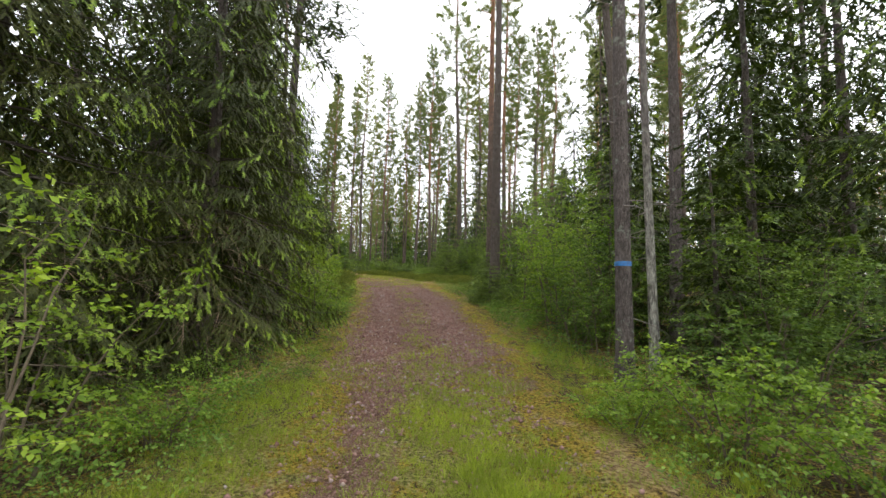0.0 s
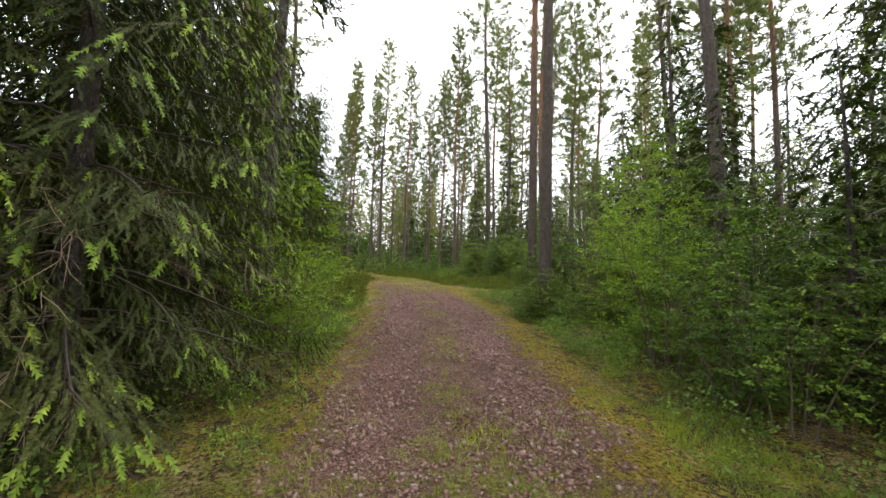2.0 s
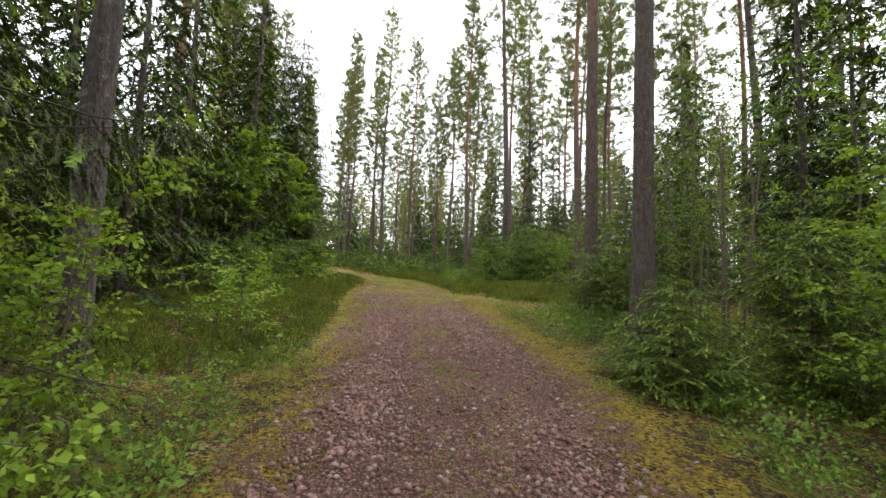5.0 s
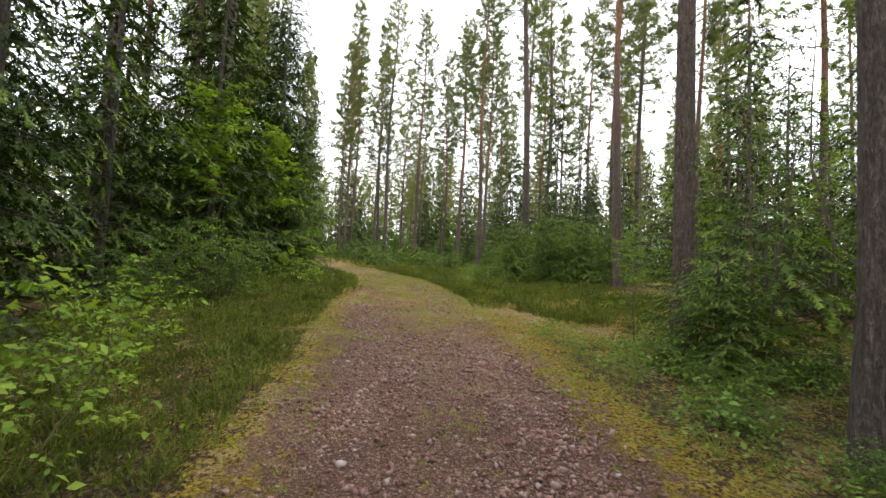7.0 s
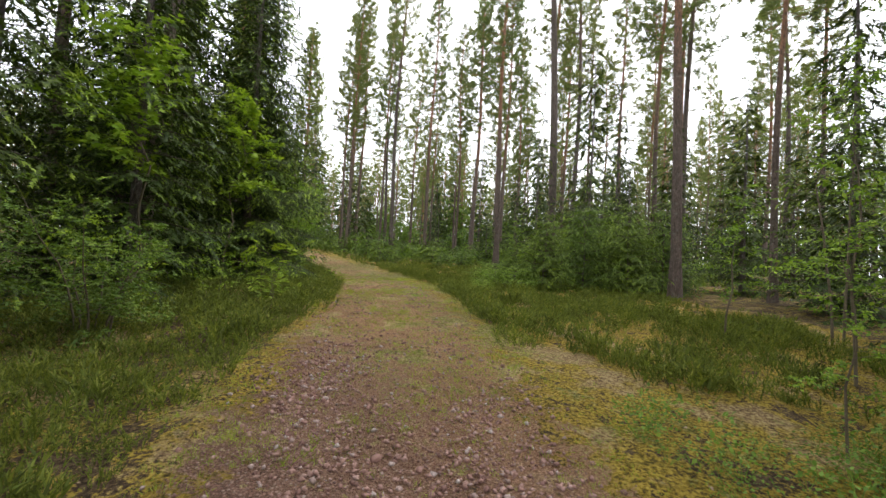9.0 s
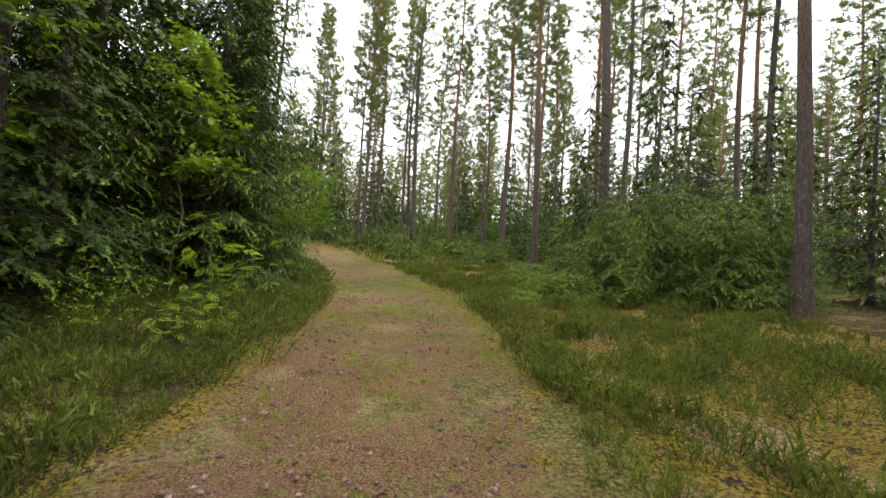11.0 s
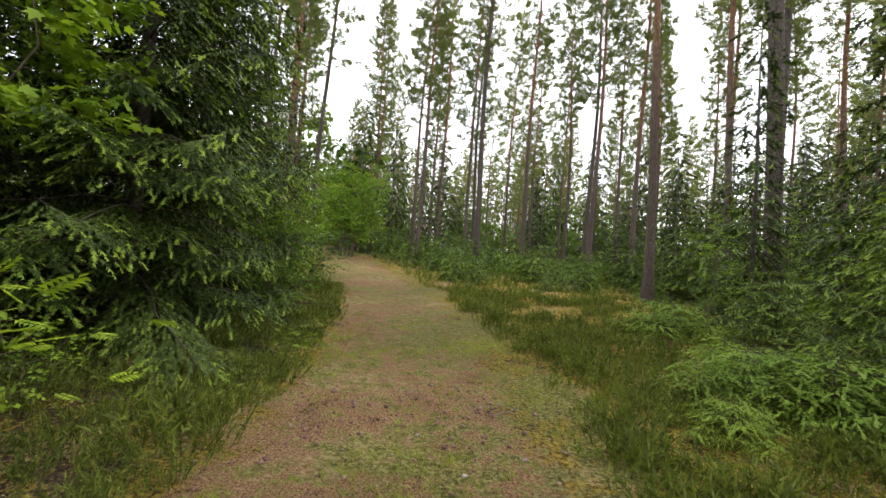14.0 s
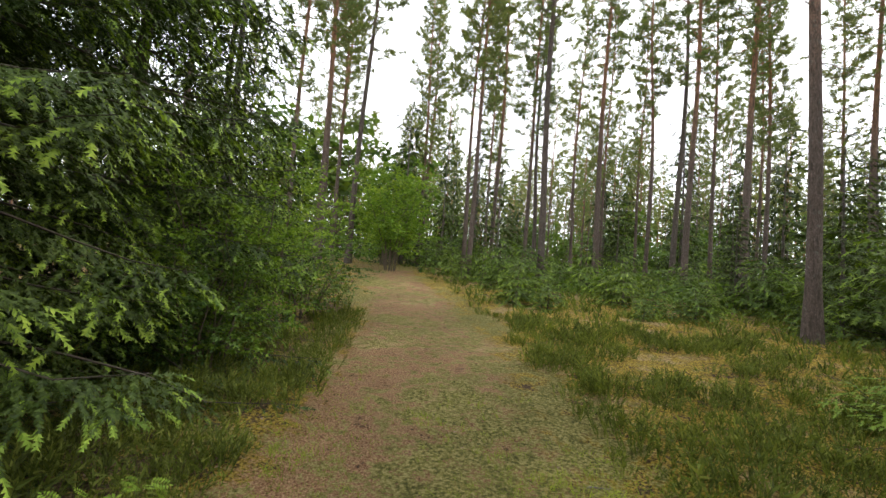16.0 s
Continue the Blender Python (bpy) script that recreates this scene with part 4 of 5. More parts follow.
# ---- broad-leaved shrubs and saplings ----
shrub_a = shrub("shrub", 2.9, 1.3, 7, 15, 8, 8, 0.062, None, (LEAF2_V, LEAF2_F), 0.1, 0.012, 0.85)
plant(shrub_a, [(2.75, 10.7, 0, 1.0, 0.95), (3.4, 12.8, 100, 1.0, 1.0), (-3.4, 11.3, 40, 0.7, 0.85), (-9.6, 32.9, 10, 0.95, 1.05), (-11.0, 35.0, 100, 1.1, 1.2), (-13.0, 38.0, 200, 1.0, 1.1)],
      "leafy deciduous shrub with fresh yellow-green leaves", "shrub", "shrubs along the track")
shrub_b = shrub("shrub", 2.6, 1.35, 7, 15, 8, 8, 0.06, M_LEAF_DEEP, (LEAF2_V, LEAF2_F), 0.1, 0.012, 0.85)
plant(shrub_b, [(5.0, 6.6, 0, 1.05, 1.05), (4.2, 5.4, 130, 0.9, 0.7), (6.2, 8.0, 220, 1.1, 1.1), (-6.6, 21.4, 80, 0.85, 0.75), (-7.3, 20.2, 200, 0.7, 0.65), (2.7, 8.9, 30, 0.7, 0.6), (-9.6, 32.6, 300, 0.9, 0.9), (4.4, 10.8, 10, 1.1, 1.2), (5.4, 11.5, 200, 1.1, 1.2), (-11.4, 36.5, 10, 1.2, 1.0), (3.6, 9.3, 250, 1.0, 0.95), (1.55, 15.5, 20, 0.35, 0.2), (2.35, 15.4, 110, 0.4, 0.25), (1.2, 16.7, 210, 0.35, 0.18), (2.6, 16.5, 300, 0.4, 0.28), (1.6, 17.7, 60, 0.4, 0.2), (2.9, 18.2, 150, 0.45, 0.3), (3.1, 14.0, 250, 0.6, 0.4)],
      "dense deciduous shrub with deep green leaves", "shrub", "shrubs along the track")
low_bush = shrub("shrub", 1.25, 0.8, 7, 10, 6, 7, 0.055, M_LEAF, None, 0.1)
plant(low_bush, [(2.75, 4.2, 0, 1.0, 1.0), (1.95, 4.75, 70, 0.6, 0.45), (2.3, 5.4, 190, 0.7, 0.5), (-2.5, 4.2, 160, 0.7, 0.6), (3.4, 3.6, 200, 0.9, 0.8), (-2.9, 10.3, 70, 0.9, 1.1)],
      "low shrub with bright green oval leaves", "shrub", "low shrubs at the verge")
airy = shrub("shrub", 2.5, 1.3, 4, 12, 5, 6, 0.06, M_LEAF, None, 0.12, 0.01, 0.45)
plant(airy, [(-2.75, 2.55, 0, 1.0, 1.0), (-3.4, 3.6, 120, 1.0, 1.0), (2.95, 8.3, 40, 0.8, 0.8), (4.0, 15.4, 200, 1.1, 1.2)], "open shrub of thin stems with fresh oval leaves", "shrub", "open shrubs at the verge")
sapling = shrub("sapling", 4.2, 1.3, 1, 24, 8, 7, 0.065, M_LEAF, stem_r=0.011, straight=0.6)
plant(sapling, [(1.35, 19.9, 300, 0.55, 0.5), (2.5, 24.2, 60, 0.8, 0.75), (1.5, 38.6, 10, 0.8, 0.8), (2.9, 12.9, 10, 0.95, 1.05), (3.9, 13.6, 120, 1.0, 1.15), (2.2, 12.0, 10, 0.7, 0.9), (3.0, 22.0, 280, 0.9, 1.1), (6.2, 20.8, 90, 1.5, 1.7), (7.0, 23.6, 170, 1.5, 1.6), (6.6, 17.6, 250, 1.5, 1.7), (-0.6, 36.2, 40, 0.75, 0.75)],
      "slender young broad-leaved tree with fresh green leaves", "tree", "saplings at the track")
# shaded counterpart of sapling: the shade is put into the darker leaf colour
shade_sapling = shrub("sapling", 4.4, 1.3, 2, 15, 6, 6, 0.06, M_LEAF_DEEP, stem_r=0.012, straight=0.5)
plant(shade_sapling, [(2.75, 19.0, 0, 1.0, 1.1), (3.6, 17.6, 100, 1.0, 1.2), (4.2, 21.5, 200, 1.0, 1.0), (3.0, 15.6, 10, 1.0, 1.1), (3.3, 20.6, 20, 1.05, 1.3), (3.9, 19.0, 140, 1.1, 1.4), (4.8, 18.2, 240, 1.1, 1.35), (5.2, 22.6, 80, 1.1, 1.2), (4.6, 24.6, 190, 1.0, 1.0), (3.4, 16.6, 70, 1.0, 1.25)],
      "thin dark-stemmed sapling with sparse green leaves coloured darker for shade", "tree", "saplings in the shade")
maple = shrub("maple_tree", 8.5, 2.4, 1, 34, 9, 5, 0.17, M_LEAF_BRIGHT, MAPLE, 0.45, 0.012, 0.35, 0.7)
plant(maple, [(-9.0, 27.7, 0, 0.85, 0.95), (-8.3, 24.2, 160, 0.9, 0.95)], "young maple with bright yellow-green lobed leaves", "tree")
round_bush = shrub("shrub", 4.2, 2.2, 9, 16, 9, 8, 0.12, M_LEAF, (LEAF2_V, LEAF2_F))
plant(round_bush, [(-16.3, 47.6, 0, 1.2, 1.25), (-18.6, 50.6, 90, 1.2, 1.3)], "rounded leafy green bush at the bend of the track", "shrub")
back_bush = shrub("shrub", 4.0, 2.0, 6, 9, 6, 5, 0.28, M_LEAF_DEEP, (LEAF2_V, LEAF2_F), 0.05)
bspots = []
while len(bspots) < 38:
    a, d = ys_rng.uniform(-1.2, 1.0), ys_rng.uniform(42, 90)
    x, y = d * math.sin(a) - 4, 18 + d * math.cos(a)
    if abs(float(off_track(x, y))) > 4:
        bspots.append((x, y, ys_rng.uniform(0, 360), ys_rng.uniform(0.6, 1.2), ys_rng.uniform(0.5, 1.3)))
plant(back_bush, bspots, "light green leafy undergrowth beneath the pines", "shrub", "undergrowth beneath the pines")

grove = shrub("broadleaf_tree", 8.0, 3.2, 5, 9, 6, 4, 0.6, M_LEAF_DEEP, (LEAF2_V, LEAF2_F), 0.06, 0.02)
gspots = [(-26.0, 55.0, 0, 1.2, 1.5), (-23.5, 59.5, 80, 1.1, 1.3), (-29.5, 52.0, 160, 1.2, 1.5), (-31.0, 46.0, 200, 1.1, 1.4)]
while len(gspots) < 66:
    a, d = ys_rng.uniform(-1.4, 1.2), ys_rng.uniform(66, 112)
    x, y = d * math.sin(a) - 4, 16 + d * math.cos(a)
    if abs(float(off_track(x, y))) > 4 and y > 10:
        gspots.append((x, y, ys_rng.uniform(0, 360), ys_rng.uniform(0.7, 1.3), ys_rng.uniform(0.5, 1.2)))
plant(grove, gspots, "distant leafy tree closing the view under the pines", "tree", "distant broadleaf trees")

rowan = shrub("rowan_sapling", 1.15, 0.5, 2, 6, 1, 3, 0.26, M_LEAF_BRIGHT, PINNATE, 0.25, 0.006, 0.4, 0.3)
plant(rowan, [(-7.15, 26.9, 0, 1.45, 1.5), (-6.75, 26.2, 60, 0.7, 0.6), (-5.75, 24.5, 100, 0.8, 0.7), (-6.1, 24.9, 220, 0.6, 0.55), (-6.6, 30.2, 200, 0.5, 0.45)], "rowan sapling with feathered bright green leaves", "sapling", "rowan saplings in the heather")
twiggy = shrub("sapling", 1.5, 0.8, 3, 8, 4, 5, 0.075, M_LEAF, None, 0.3, 0.006, 0.5)
plant(twiggy, [(-4.6, 16.4, 0, 1.0, 1.0), (-4.05, 14.9, 90, 1.05, 1.05), (-5.3, 17.4, 180, 0.8, 0.8), (-4.4, 15.6, 250, 0.8, 0.6), (-7.5, 22.3, 60, 1.0, 1.2), (-6.8, 24.2, 200, 0.7, 0.8), (-7.5, 27.6, 20, 0.7, 0.7)], "thin leafy sapling growing out of the heather", "sapling", "saplings in the heather")

# ---- ground cover ----


def clump_template(blades, spread, tall, width, lean, seed, tiers=1):
    r = np.random.default_rng(seed)
    v, f = [], []
    for i in range(blades):
        a, q = r.uniform(0, 6.283), spread * r.uniform(0, 1) ** 0.6
        b = np.array([q * math.cos(a), q * math.sin(a), -0.02])
        d = unit(np.array([math.cos(a) * lean * r.uniform(0.2, 1.2), math.sin(a) * lean * r.uniform(0.2, 1.2), 1.0]) + r.normal(0, 0.12, 3))
        h = tall * r.uniform(0.5, 1.0)
        s = unit(np.cross(d, r.normal(0, 1, 3))) * width
        n = len(v)
        bend = np.array([math.cos(a), math.sin(a), -0.15]) * h * 0.18
        v += [b - s, b + s, b + d * h * 0.6 - s * 0.7, b + d * h * 0.6 + s * 0.7, b + d * h + bend]
        f += [(n, n + 1, n + 3), (n, n + 3, n + 2), (n + 2, n + 3, n + 4)]
        for t in range(tiers):
            for k in (-1, 1):
                n = len(v)
                c = b + d * h * (0.35 + 0.22 * t)
                e = c + (d * 0.7 + k * unit(s) * 0.7 + r.normal(0, 0.25, 3)) * h * 0.28
                v += [c - d * width, c + d * width, e]
                f.append((n, n + 1, n + 2))
    return np.array(v), np.array(f)


def cover_spots(n, x0, x1, y0, y1, density, seed):
    r = np.random.default_rng(seed)
    x, y = r.uniform(x0, x1, n), r.uniform(y0, y1, n)
    keep = r.uniform(0, 1, n) < density(x, y)
    return x[keep], y[keep], r


def strew_cover(name, templates, x, y, r, lo, hi, mat, label, category, tilt=0.12):
    pile = Pile()
    pick = r.integers(0, len(templates), len(x))
    for k, (tv, tf) in enumerate(templates):
        m = pick == k
        n = int(m.sum())
        if not n:
            continue
        pos = np.stack([x[m], y[m], land(x[m], y[m])], -1)
        a = r.uniform(0, 6.283, n)
        fwd = np.stack([np.cos(a), np.sin(a), r.normal(0, tilt, n)], -1)
        pile.add(*strew(tv, tf, pos, axes(fwd, np.tile([0, 0, 1.0], (n, 1)) + r.normal(0, tilt, (n, 3))), r.uniform(lo, hi, n) * (0.85 + 0.35 * soft_noise(x[m] * 1.9 + 1, y[m] * 1.9))))
    ob = pile.part(name, mat)
    return tagged(ob, label, category, kind="stuff")



def heath_template(seed, stems=12):
    """A heather cushion: wiry stems leaning out, each with short side sprigs."""
    r = np.random.default_rng(seed)
    v, f = [], []
    for i in range(stems):
        a, q = r.uniform(0, 6.283), 0.15 * r.uniform(0, 1) ** 0.6
        b = np.array([q * math.cos(a), q * math.sin(a), -0.02])
        d = unit(np.array([math.cos(a) * 4.2 * q, math.sin(a) * 4.2 * q, 1.0]) + r.normal(0, 0.2, 3))
        h = 0.23 * r.uniform(0.6, 1.1)
        w = unit(np.cross(d, r.normal(0, 1, 3))) * 0.005
        v += [b - w, b + w, b + d * h]
        f.append((len(v) - 3, len(v) - 2, len(v) - 1))
        for t in (0.35, 0.52, 0.68, 0.84):
            for k in range(2):
                c = b + d * h * (t + r.uniform(-0.08, 0.08))
                e = c + unit(d * 1.1 + r.normal(0, 0.55, 3)) * h * r.uniform(0.2, 0.36)
                w = unit(np.cross(e - c, r.normal(0, 1, 3))) * 0.007
                v += [c - w, c + w, e]
                f.append((len(v) - 3, len(v) - 2, len(v) - 1))
    return np.array(v), np.array(f)


heather_t = [heath_template(s) for s in (1, 2, 3)]
x, y, r = cover_spots(27000, -11, 7, 13.5, 40, lambda x, y: np.clip((heather_cover(x, y) - 0.6) * 5, 0, 1) * np.where(y > 33, 0.4, 0.58), 11)
strew_cover("heather", heather_t, x, y, r, 0.65, 1.5, M_HEATHER, "low green heather cushions beside the track", "heather")


def leafy_clump(n, spread, tall, leaf, seed):
    r = np.random.default_rng(seed)
    a, q = r.uniform(0, 6.283, n), spread * np.sqrt(r.uniform(0, 1, n))
    pos = np.stack([q * np.cos(a), q * np.sin(a), tall * r.uniform(0.25, 1, n) * (1.1 - 0.5 * q / spread)], -1)
    d = np.stack([np.cos(a), np.sin(a), r.normal(0.1, 0.5, n)], -1) + r.normal(0, 0.5, (n, 3))
    v, f = strew(LEAF2_V, LEAF2_F, pos, axes(d, np.tile([0, 0, 1.0], (n, 1)) + r.normal(0, 0.5, (n, 3))), leaf * r.uniform(0.6, 1.2, n))
    sv, sf = [], []
    for i in range(7):
        e = pos[r.integers(0, n)]
        k = len(sv)
        sv += [np.array([-0.004, 0, -0.03]), np.array([0.004, 0, -0.03]), e]
        sf.append((k, k + 1, k + 2))
    return np.concatenate([v, np.array(sv)]), np.concatenate([f, np.array(sf) + len(v)])


x, y, r = cover_spots(11000, -18, 14, 38, 52, lambda x, y: np.where(off_track(x, y) > 1.8, np.where(off_track(x, y) > 5, 0.55, heather_cover(x, y)), (off_track(x, y) < -1.8) * 0.5) * 0.5, 12)
strew_cover("heather", [clump_template(7, 0.24, 0.32, 0.02, 0.6, s, 1) for s in (4, 5)], x, y, r, 0.6, 1.2, M_HEATHER, "heather and low growth under the pines", "heather")
far_low = [leafy_clump(26, 0.45, 0.6, 0.16, s) for s in (41, 42)]
x, y, r = cover_spots(2600, -34, 22, 46, 76, lambda x, y: (np.abs(off_track(x, y)) > 2.5) * (soft_noise(x * 0.4, y * 0.4) > -0.1) * 0.8, 22)
strew_cover("undergrowth", far_low, x, y, r, 0.4, 2.0, M_LEAF_DEEP, "low green undergrowth on the forest floor", "undergrowth")

grass_t = [clump_template(9, 0.05, 0.13, 0.0028, 0.6, s, 0) for s in (6, 7, 8)]


def grass_density(x, y):
    d = off_track(x, y)
    early = 1 - np.clip((y - 4.5) / 4.5, 0, 1)
    n = 0.5 + 0.5 * soft_noise(x * 1.6, y * 1.1 + 7)
    v = early * np.exp(-((d - 0.4) / 0.75) ** 4) * 0.9
    v = np.maximum(v, early * np.clip(1 - np.abs(d + 1.8) / 0.9, 0, 1))
    v = np.maximum(v, np.exp(-((d + 0.02) / 0.28) ** 2) * 0.3 * n * (y < 14))
    v = np.maximum(v, (np.abs(d) > 1.4) * (np.abs(d) < 2.3) * 0.4 * n * (y < 22))
    v = np.maximum(v, (y > 20) * (np.abs(d) < 1.7) * 0.22 * n)
    v = np.maximum(v, (d > 1.9) * (d < 3.2) * (y < 12) * 0.7)
    v = np.maximum(v, (np.abs(d + 1.9) < 0.45) * (y > 14) * 0.45)
    return v


x, y, r = cover_spots(60000, -9, 4, 0.2, 34, lambda x, y: grass_density(x, y) * np.where(y < 9, 1.0, 0.55), 13)
strew_cover("grass", grass_t, x, y, r, 0.35, 1.15, M_GRASS, "short green grass tufts on and beside the track", "grass", 0.2)
x, y, r = cover_spots(20000, -3.2, 2.6, 0.5, 9, lambda x, y: grass_density(x, y) * 0.7, 24)
strew_cover("grass", grass_t, x, y, r, 0.5, 1.2, M_GRASS, "fresh grass on the first stretch of the track", "grass", 0.25)
x, y, r = cover_spots(2600, -0.4, 1.1, 1.2, 4.4, lambda x, y: np.exp(-((x - 0.36) / 0.3) ** 2 - ((y - 2.7) / 0.9) ** 2), 25)
strew_cover("grass", grass_t, x, y, r, 0.8, 1.7, M_GRASS, "taller bright grass in the middle of the track", "grass", 0.25)
x, y, r = cover_spots(5200, -9, 5, 0.2, 34, lambda x, y: grass_density(x, y) * 0.5, 14)
strew_cover("dry_grass", grass_t, x, y, r, 0.4, 1.1, M_STRAW, "pale dry grass blades at the verge", "grass", 0.5)

turf_t = []
for k in (61, 62, 63):
    q = np.random.default_rng(k)
    b = np.concatenate([q.normal(0, 0.03, (9, 2)), np.zeros((9, 1))], 1)
    e = b + np.stack([q.normal(0, 0.025, 9), q.normal(0, 0.025, 9), q.uniform(0.02, 0.055, 9)], -1)
    w = unit(np.cross(e - b, q.normal(0, 1, (9, 3)))) * 0.0022
    turf_t.append((np.stack([b - w, b + w, e], 1).reshape(-1, 3), np.arange(27).reshape(9, 3)))


def turf_density(x, y):
    d = np.abs(off_track(x, y))
    n = 0.5 + 0.5 * soft_noise(x * 1.2 + 1, y * 0.8)
    return np.where(y > 19, (d < 2.0) * np.clip(0.1 + 1.1 * (n - 0.25) + 0.25 * np.exp(-((d - 0.1) / 0.5) ** 2), 0.06, 1), np.where(y < 7, (d < 2.2) * 0.8, ((d < 0.35) | (d > 1.1)) * (d < 2.6) * 0.5 * n))


x, y, r = cover_spots(80000, -8.5, 3.2, 0.4, 33, turf_density, 23)
half = len(x) * 4 // 5
strew_cover("turf", turf_t, x[:half], y[:half], r, 0.6, 1.4, M_GRASS, "thin short green turf on the track", "grass", 0.3)
strew_cover("dry_turf", turf_t, x[half:], y[half:], r, 0.6, 1.4, M_STRAW, "pale dry short grass on the track", "grass", 0.6)

bil_t = [leafy_clump(80, 0.24, 0.36, 0.038, s) for s in (31, 32, 33)]


def bilberry_density(x, y):
    d = off_track(x, y)
    v = (d < -1.6) * (d > -3.6) * (y < 14.5) * 0.8 + (d > 1.9) * (d < 5.5) * (y < 20.5) * np.where(y > 9, 0.75, 0.4)
    v = v + (d < -3.2) * (d > -5.2) * (y > 26) * (y < 33) * 0.3 + (d < -6) * (y > 14) * 0.1
    return v


x, y, r = cover_spots(7000, -11, 6, 0.6, 33, bilberry_density, 15)
strew_cover("bilberry", bil_t, x, y, r, 0.6, 1.45, M_BILBERRY, "low bilberry bushes with small green leaves", "bilberry")

# ---- stones of the track ----


def stone_mesh(seed):
    r = np.random.default_rng(seed)
    bm = bmesh.new()
    bmesh.ops.create_icosphere(bm, subdivisions=1, radius=0.5)
    for v in bm.verts:
        v.co *= r.uniform(0.75, 1.15)
        v.co.z *= 0.62
        v.co.x *= 1.15
    v = np.array([tuple(q.co) for q in bm.verts])
    f = np.array([[q.index for q in t.verts] for t in bm.faces])
    bm.free()
    return v, f


STONES = [stone_mesh(s) for s in range(6)]


def chip_mesh(seed):
    """A small sharp chip of crushed stone with eight faces."""
    r = np.random.default_rng(seed)
    v = np.array([(1, 0, 0), (0, 1, 0), (-1, 0, 0), (0, -1, 0), (0, 0, 1), (0, 0, -1)]) * 0.5 * r.uniform(0.6, 1.25, (6, 1)) + r.normal(0, 0.08, (6, 3))
    v[:, 2] *= 0.7
    f = np.array([(0, 1, 4), (1, 2, 4), (2, 3, 4), (3, 0, 4), (1, 0, 5), (2, 1, 5), (3, 2, 5), (0, 3, 5)])
    return v, f


CHIPS = [chip_mesh(s) for s in range(50, 56)]


def gravel_density(x, y):
    d = off_track(x, y)
    n = 0.6 + 0.4 * soft_noise(x * 1.3 + 5, y * 0.9)
    side = 1 - np.clip((np.abs(d) - 1.05) / 0.6, 0, 1)
    rut = 0.35 + 0.65 * np.exp(-((np.abs(d) - 0.75) / 0.4) ** 2)
    fade = np.clip(0.15 + (y - 3) / 5, 0.15, 1.0) * (1 - 0.9 * np.clip((y - 19) / 4, 0, 1))
    return side * rut * n * fade


x, y, r = cover_spots(330000, -6.5, 1.8, 1.8, 30, gravel_density, 17)
pile = Pile()
pick = r.integers(0, 6, len(x))
for k in range(6):
    m = pick == k
    n = int(m.sum())
    a = r.uniform(0, 6.283, n)
    size = 0.014 + 0.055 * r.uniform(0, 1, n) ** 2.6
    pos = np.stack([x[m], y[m], land(x[m], y[m]) + 0.15 * size], -1)
    pile.add(*strew(*CHIPS[k], pos, axes(np.stack([np.cos(a), np.sin(a), r.normal(0, 0.3, n)], -1), np.tile([0, 0, 1.0], (n, 1)) + r.normal(0, 0.3, (n, 3))), size))
gravel = tagged(pile.part("gravel", M_STONE), "crushed reddish and grey gravel on the track", "gravel", kind="stuff")
stone_meshes = [make_mesh("stone", v, f, M_STONE) for v, f in STONES]
x, y, r = cover_spots(900, -5, 2, 5, 25, lambda x, y: gravel_density(x, y) * 0.8, 18)
for i in range(min(240, len(x))):
    ob = new("stone", stone_meshes[i % 6])
    s = r.uniform(0.045, 0.095)
    ob.matrix_basis = pose(x[i], y[i], land1(x[i], y[i]) + 0.004, r.uniform(-15, 15), r.uniform(-15, 15), r.uniform(0, 360)) @ Matrix.Diagonal((s, s, s, 1))
    ob.parent = gravel

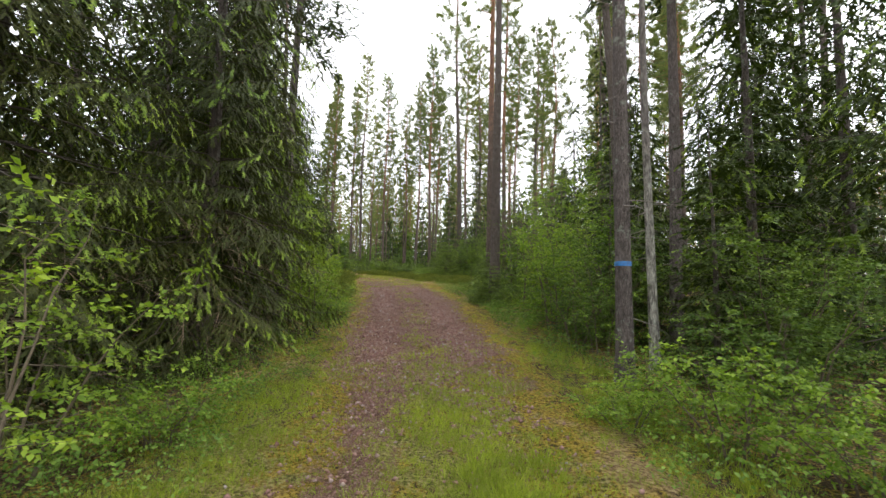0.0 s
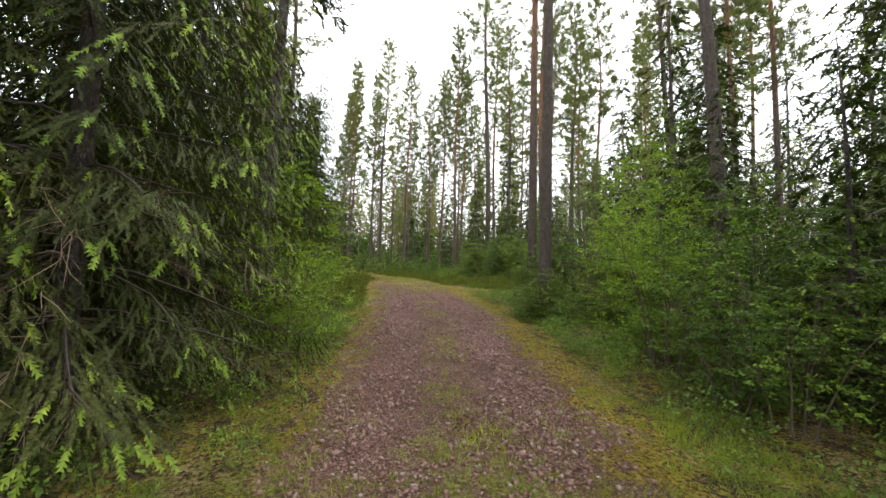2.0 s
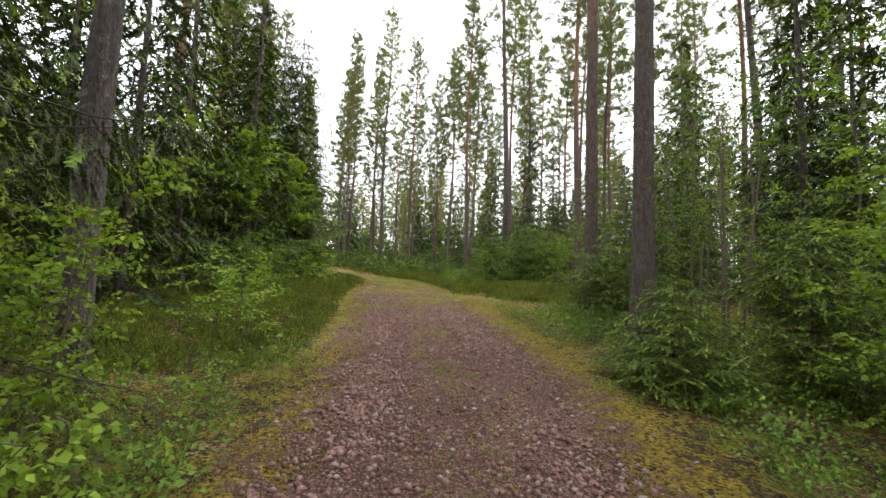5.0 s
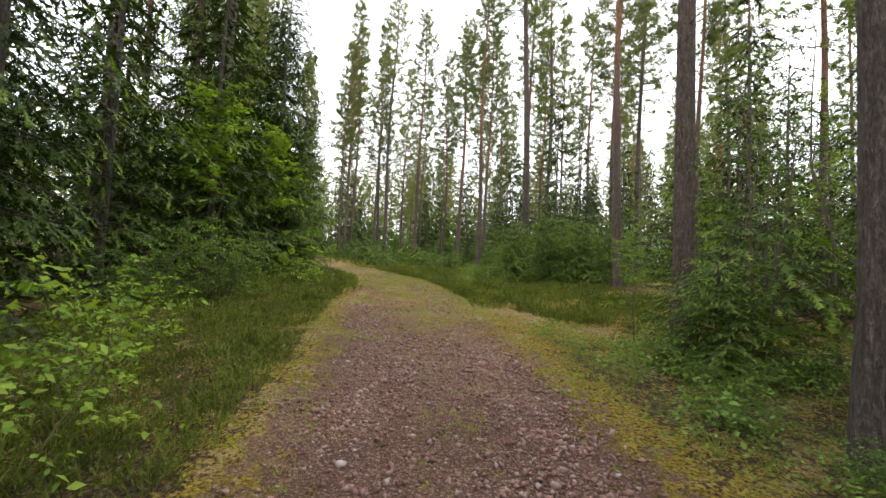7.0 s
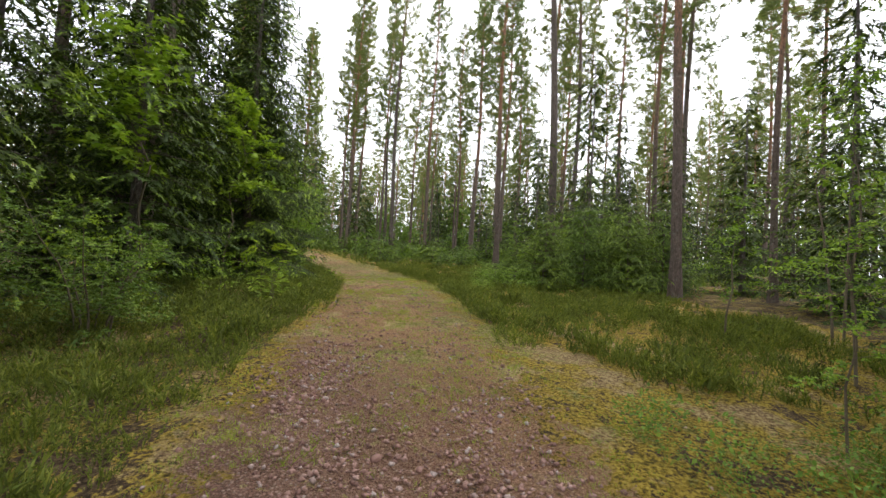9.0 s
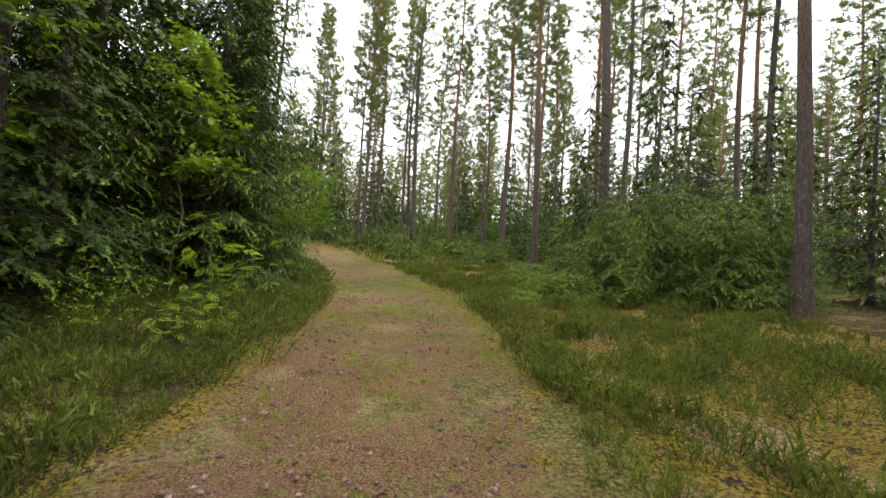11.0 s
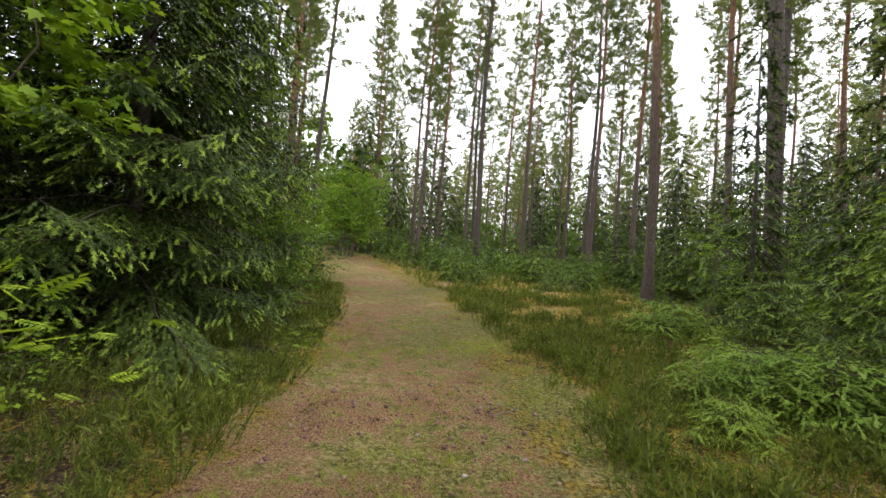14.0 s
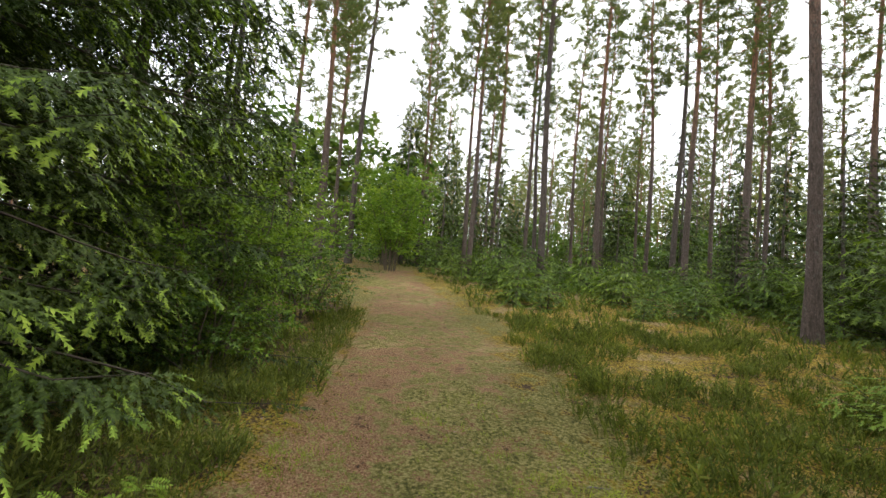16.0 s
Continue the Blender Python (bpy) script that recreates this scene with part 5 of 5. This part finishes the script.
# ---- small things lying on the ground ----
x, y, r = cover_spots(1500, -8, 4, 3, 33, lambda x, y: 0.5 * (np.abs(off_track(x, y)) < 2.6), 19)
pile = Pile()
n = len(x)
a = r.uniform(0, 6.283, n)
pile.add(*strew(LEAF_V, LEAF_F, np.stack([x, y, land(x, y) + 0.012], -1), axes(np.stack([np.cos(a), np.sin(a), r.normal(0, 0.15, n)], -1), np.tile([0, 0, 1.0], (n, 1)) + r.normal(0, 0.2, (n, 3))), r.uniform(0.025, 0.055, n)))
tagged(pile.part("fallen_leaves", M_LITTER), "brown fallen leaves scattered on the track", "fallen leaves", kind="stuff")


def stick(x, y, turn, length, thick):
    u = np.linspace(0, 1, 6)
    line = np.stack([(u - 0.5) * length, rng.normal(0, 0.02 * length, 6), rng.normal(0, 0.004, 6) + thick], -1)
    pile = Pile()
    pile.add(*tube(line, thick * (1.1 - 0.6 * u), 5))
    for g in (0.35, 0.6):
        o = at_line(line, u, g)
        e = o + np.array([0.12, rng.choice([-1, 1]) * 0.1, 0.01]) * length
        pile.add(*tube(np.stack([o, e]), [thick * 0.6, thick * 0.2], 4))
    ob = pile.part("stick", M_TWIG)
    ob.matrix_basis = pose(x, y, land1(x, y), 0, 0, turn)
    tagged(ob, "thin grey fallen stick lying on the ground", "stick", "fallen sticks")


for sx, sy, st, sl, sk in ((-4.4, 30.0, 120, 0.35, 0.008), (-3.75, 29.6, 60, 0.5, 0.008), (1.75, 14.6, 130, 1.1, 0.014), (-3.6, 24.9, 20, 0.25, 0.006), (-4.6, 32.4, 30, 0.2, 0.007), (-5.0, 26.2, 100, 0.3, 0.006), (-2.2, 27.6, 140, 0.5, 0.008)):
    stick(sx, sy, st, sl, sk)
tuft = shrub("green_plant", 0.16, 0.16, 7, 2, 2, 3, 0.09, M_LEAF, None, 0.2, 0.003, 0.3)
plant(tuft, [(-3.2, 27.3, 0, 0.55, 0.7), (-3.45, 27.6, 90, 0.4, 0.5), (-2.75, 26.2, 30, 0.4, 0.4)], "small bright green leafy plant growing on the track", "plant", "plants on the track")
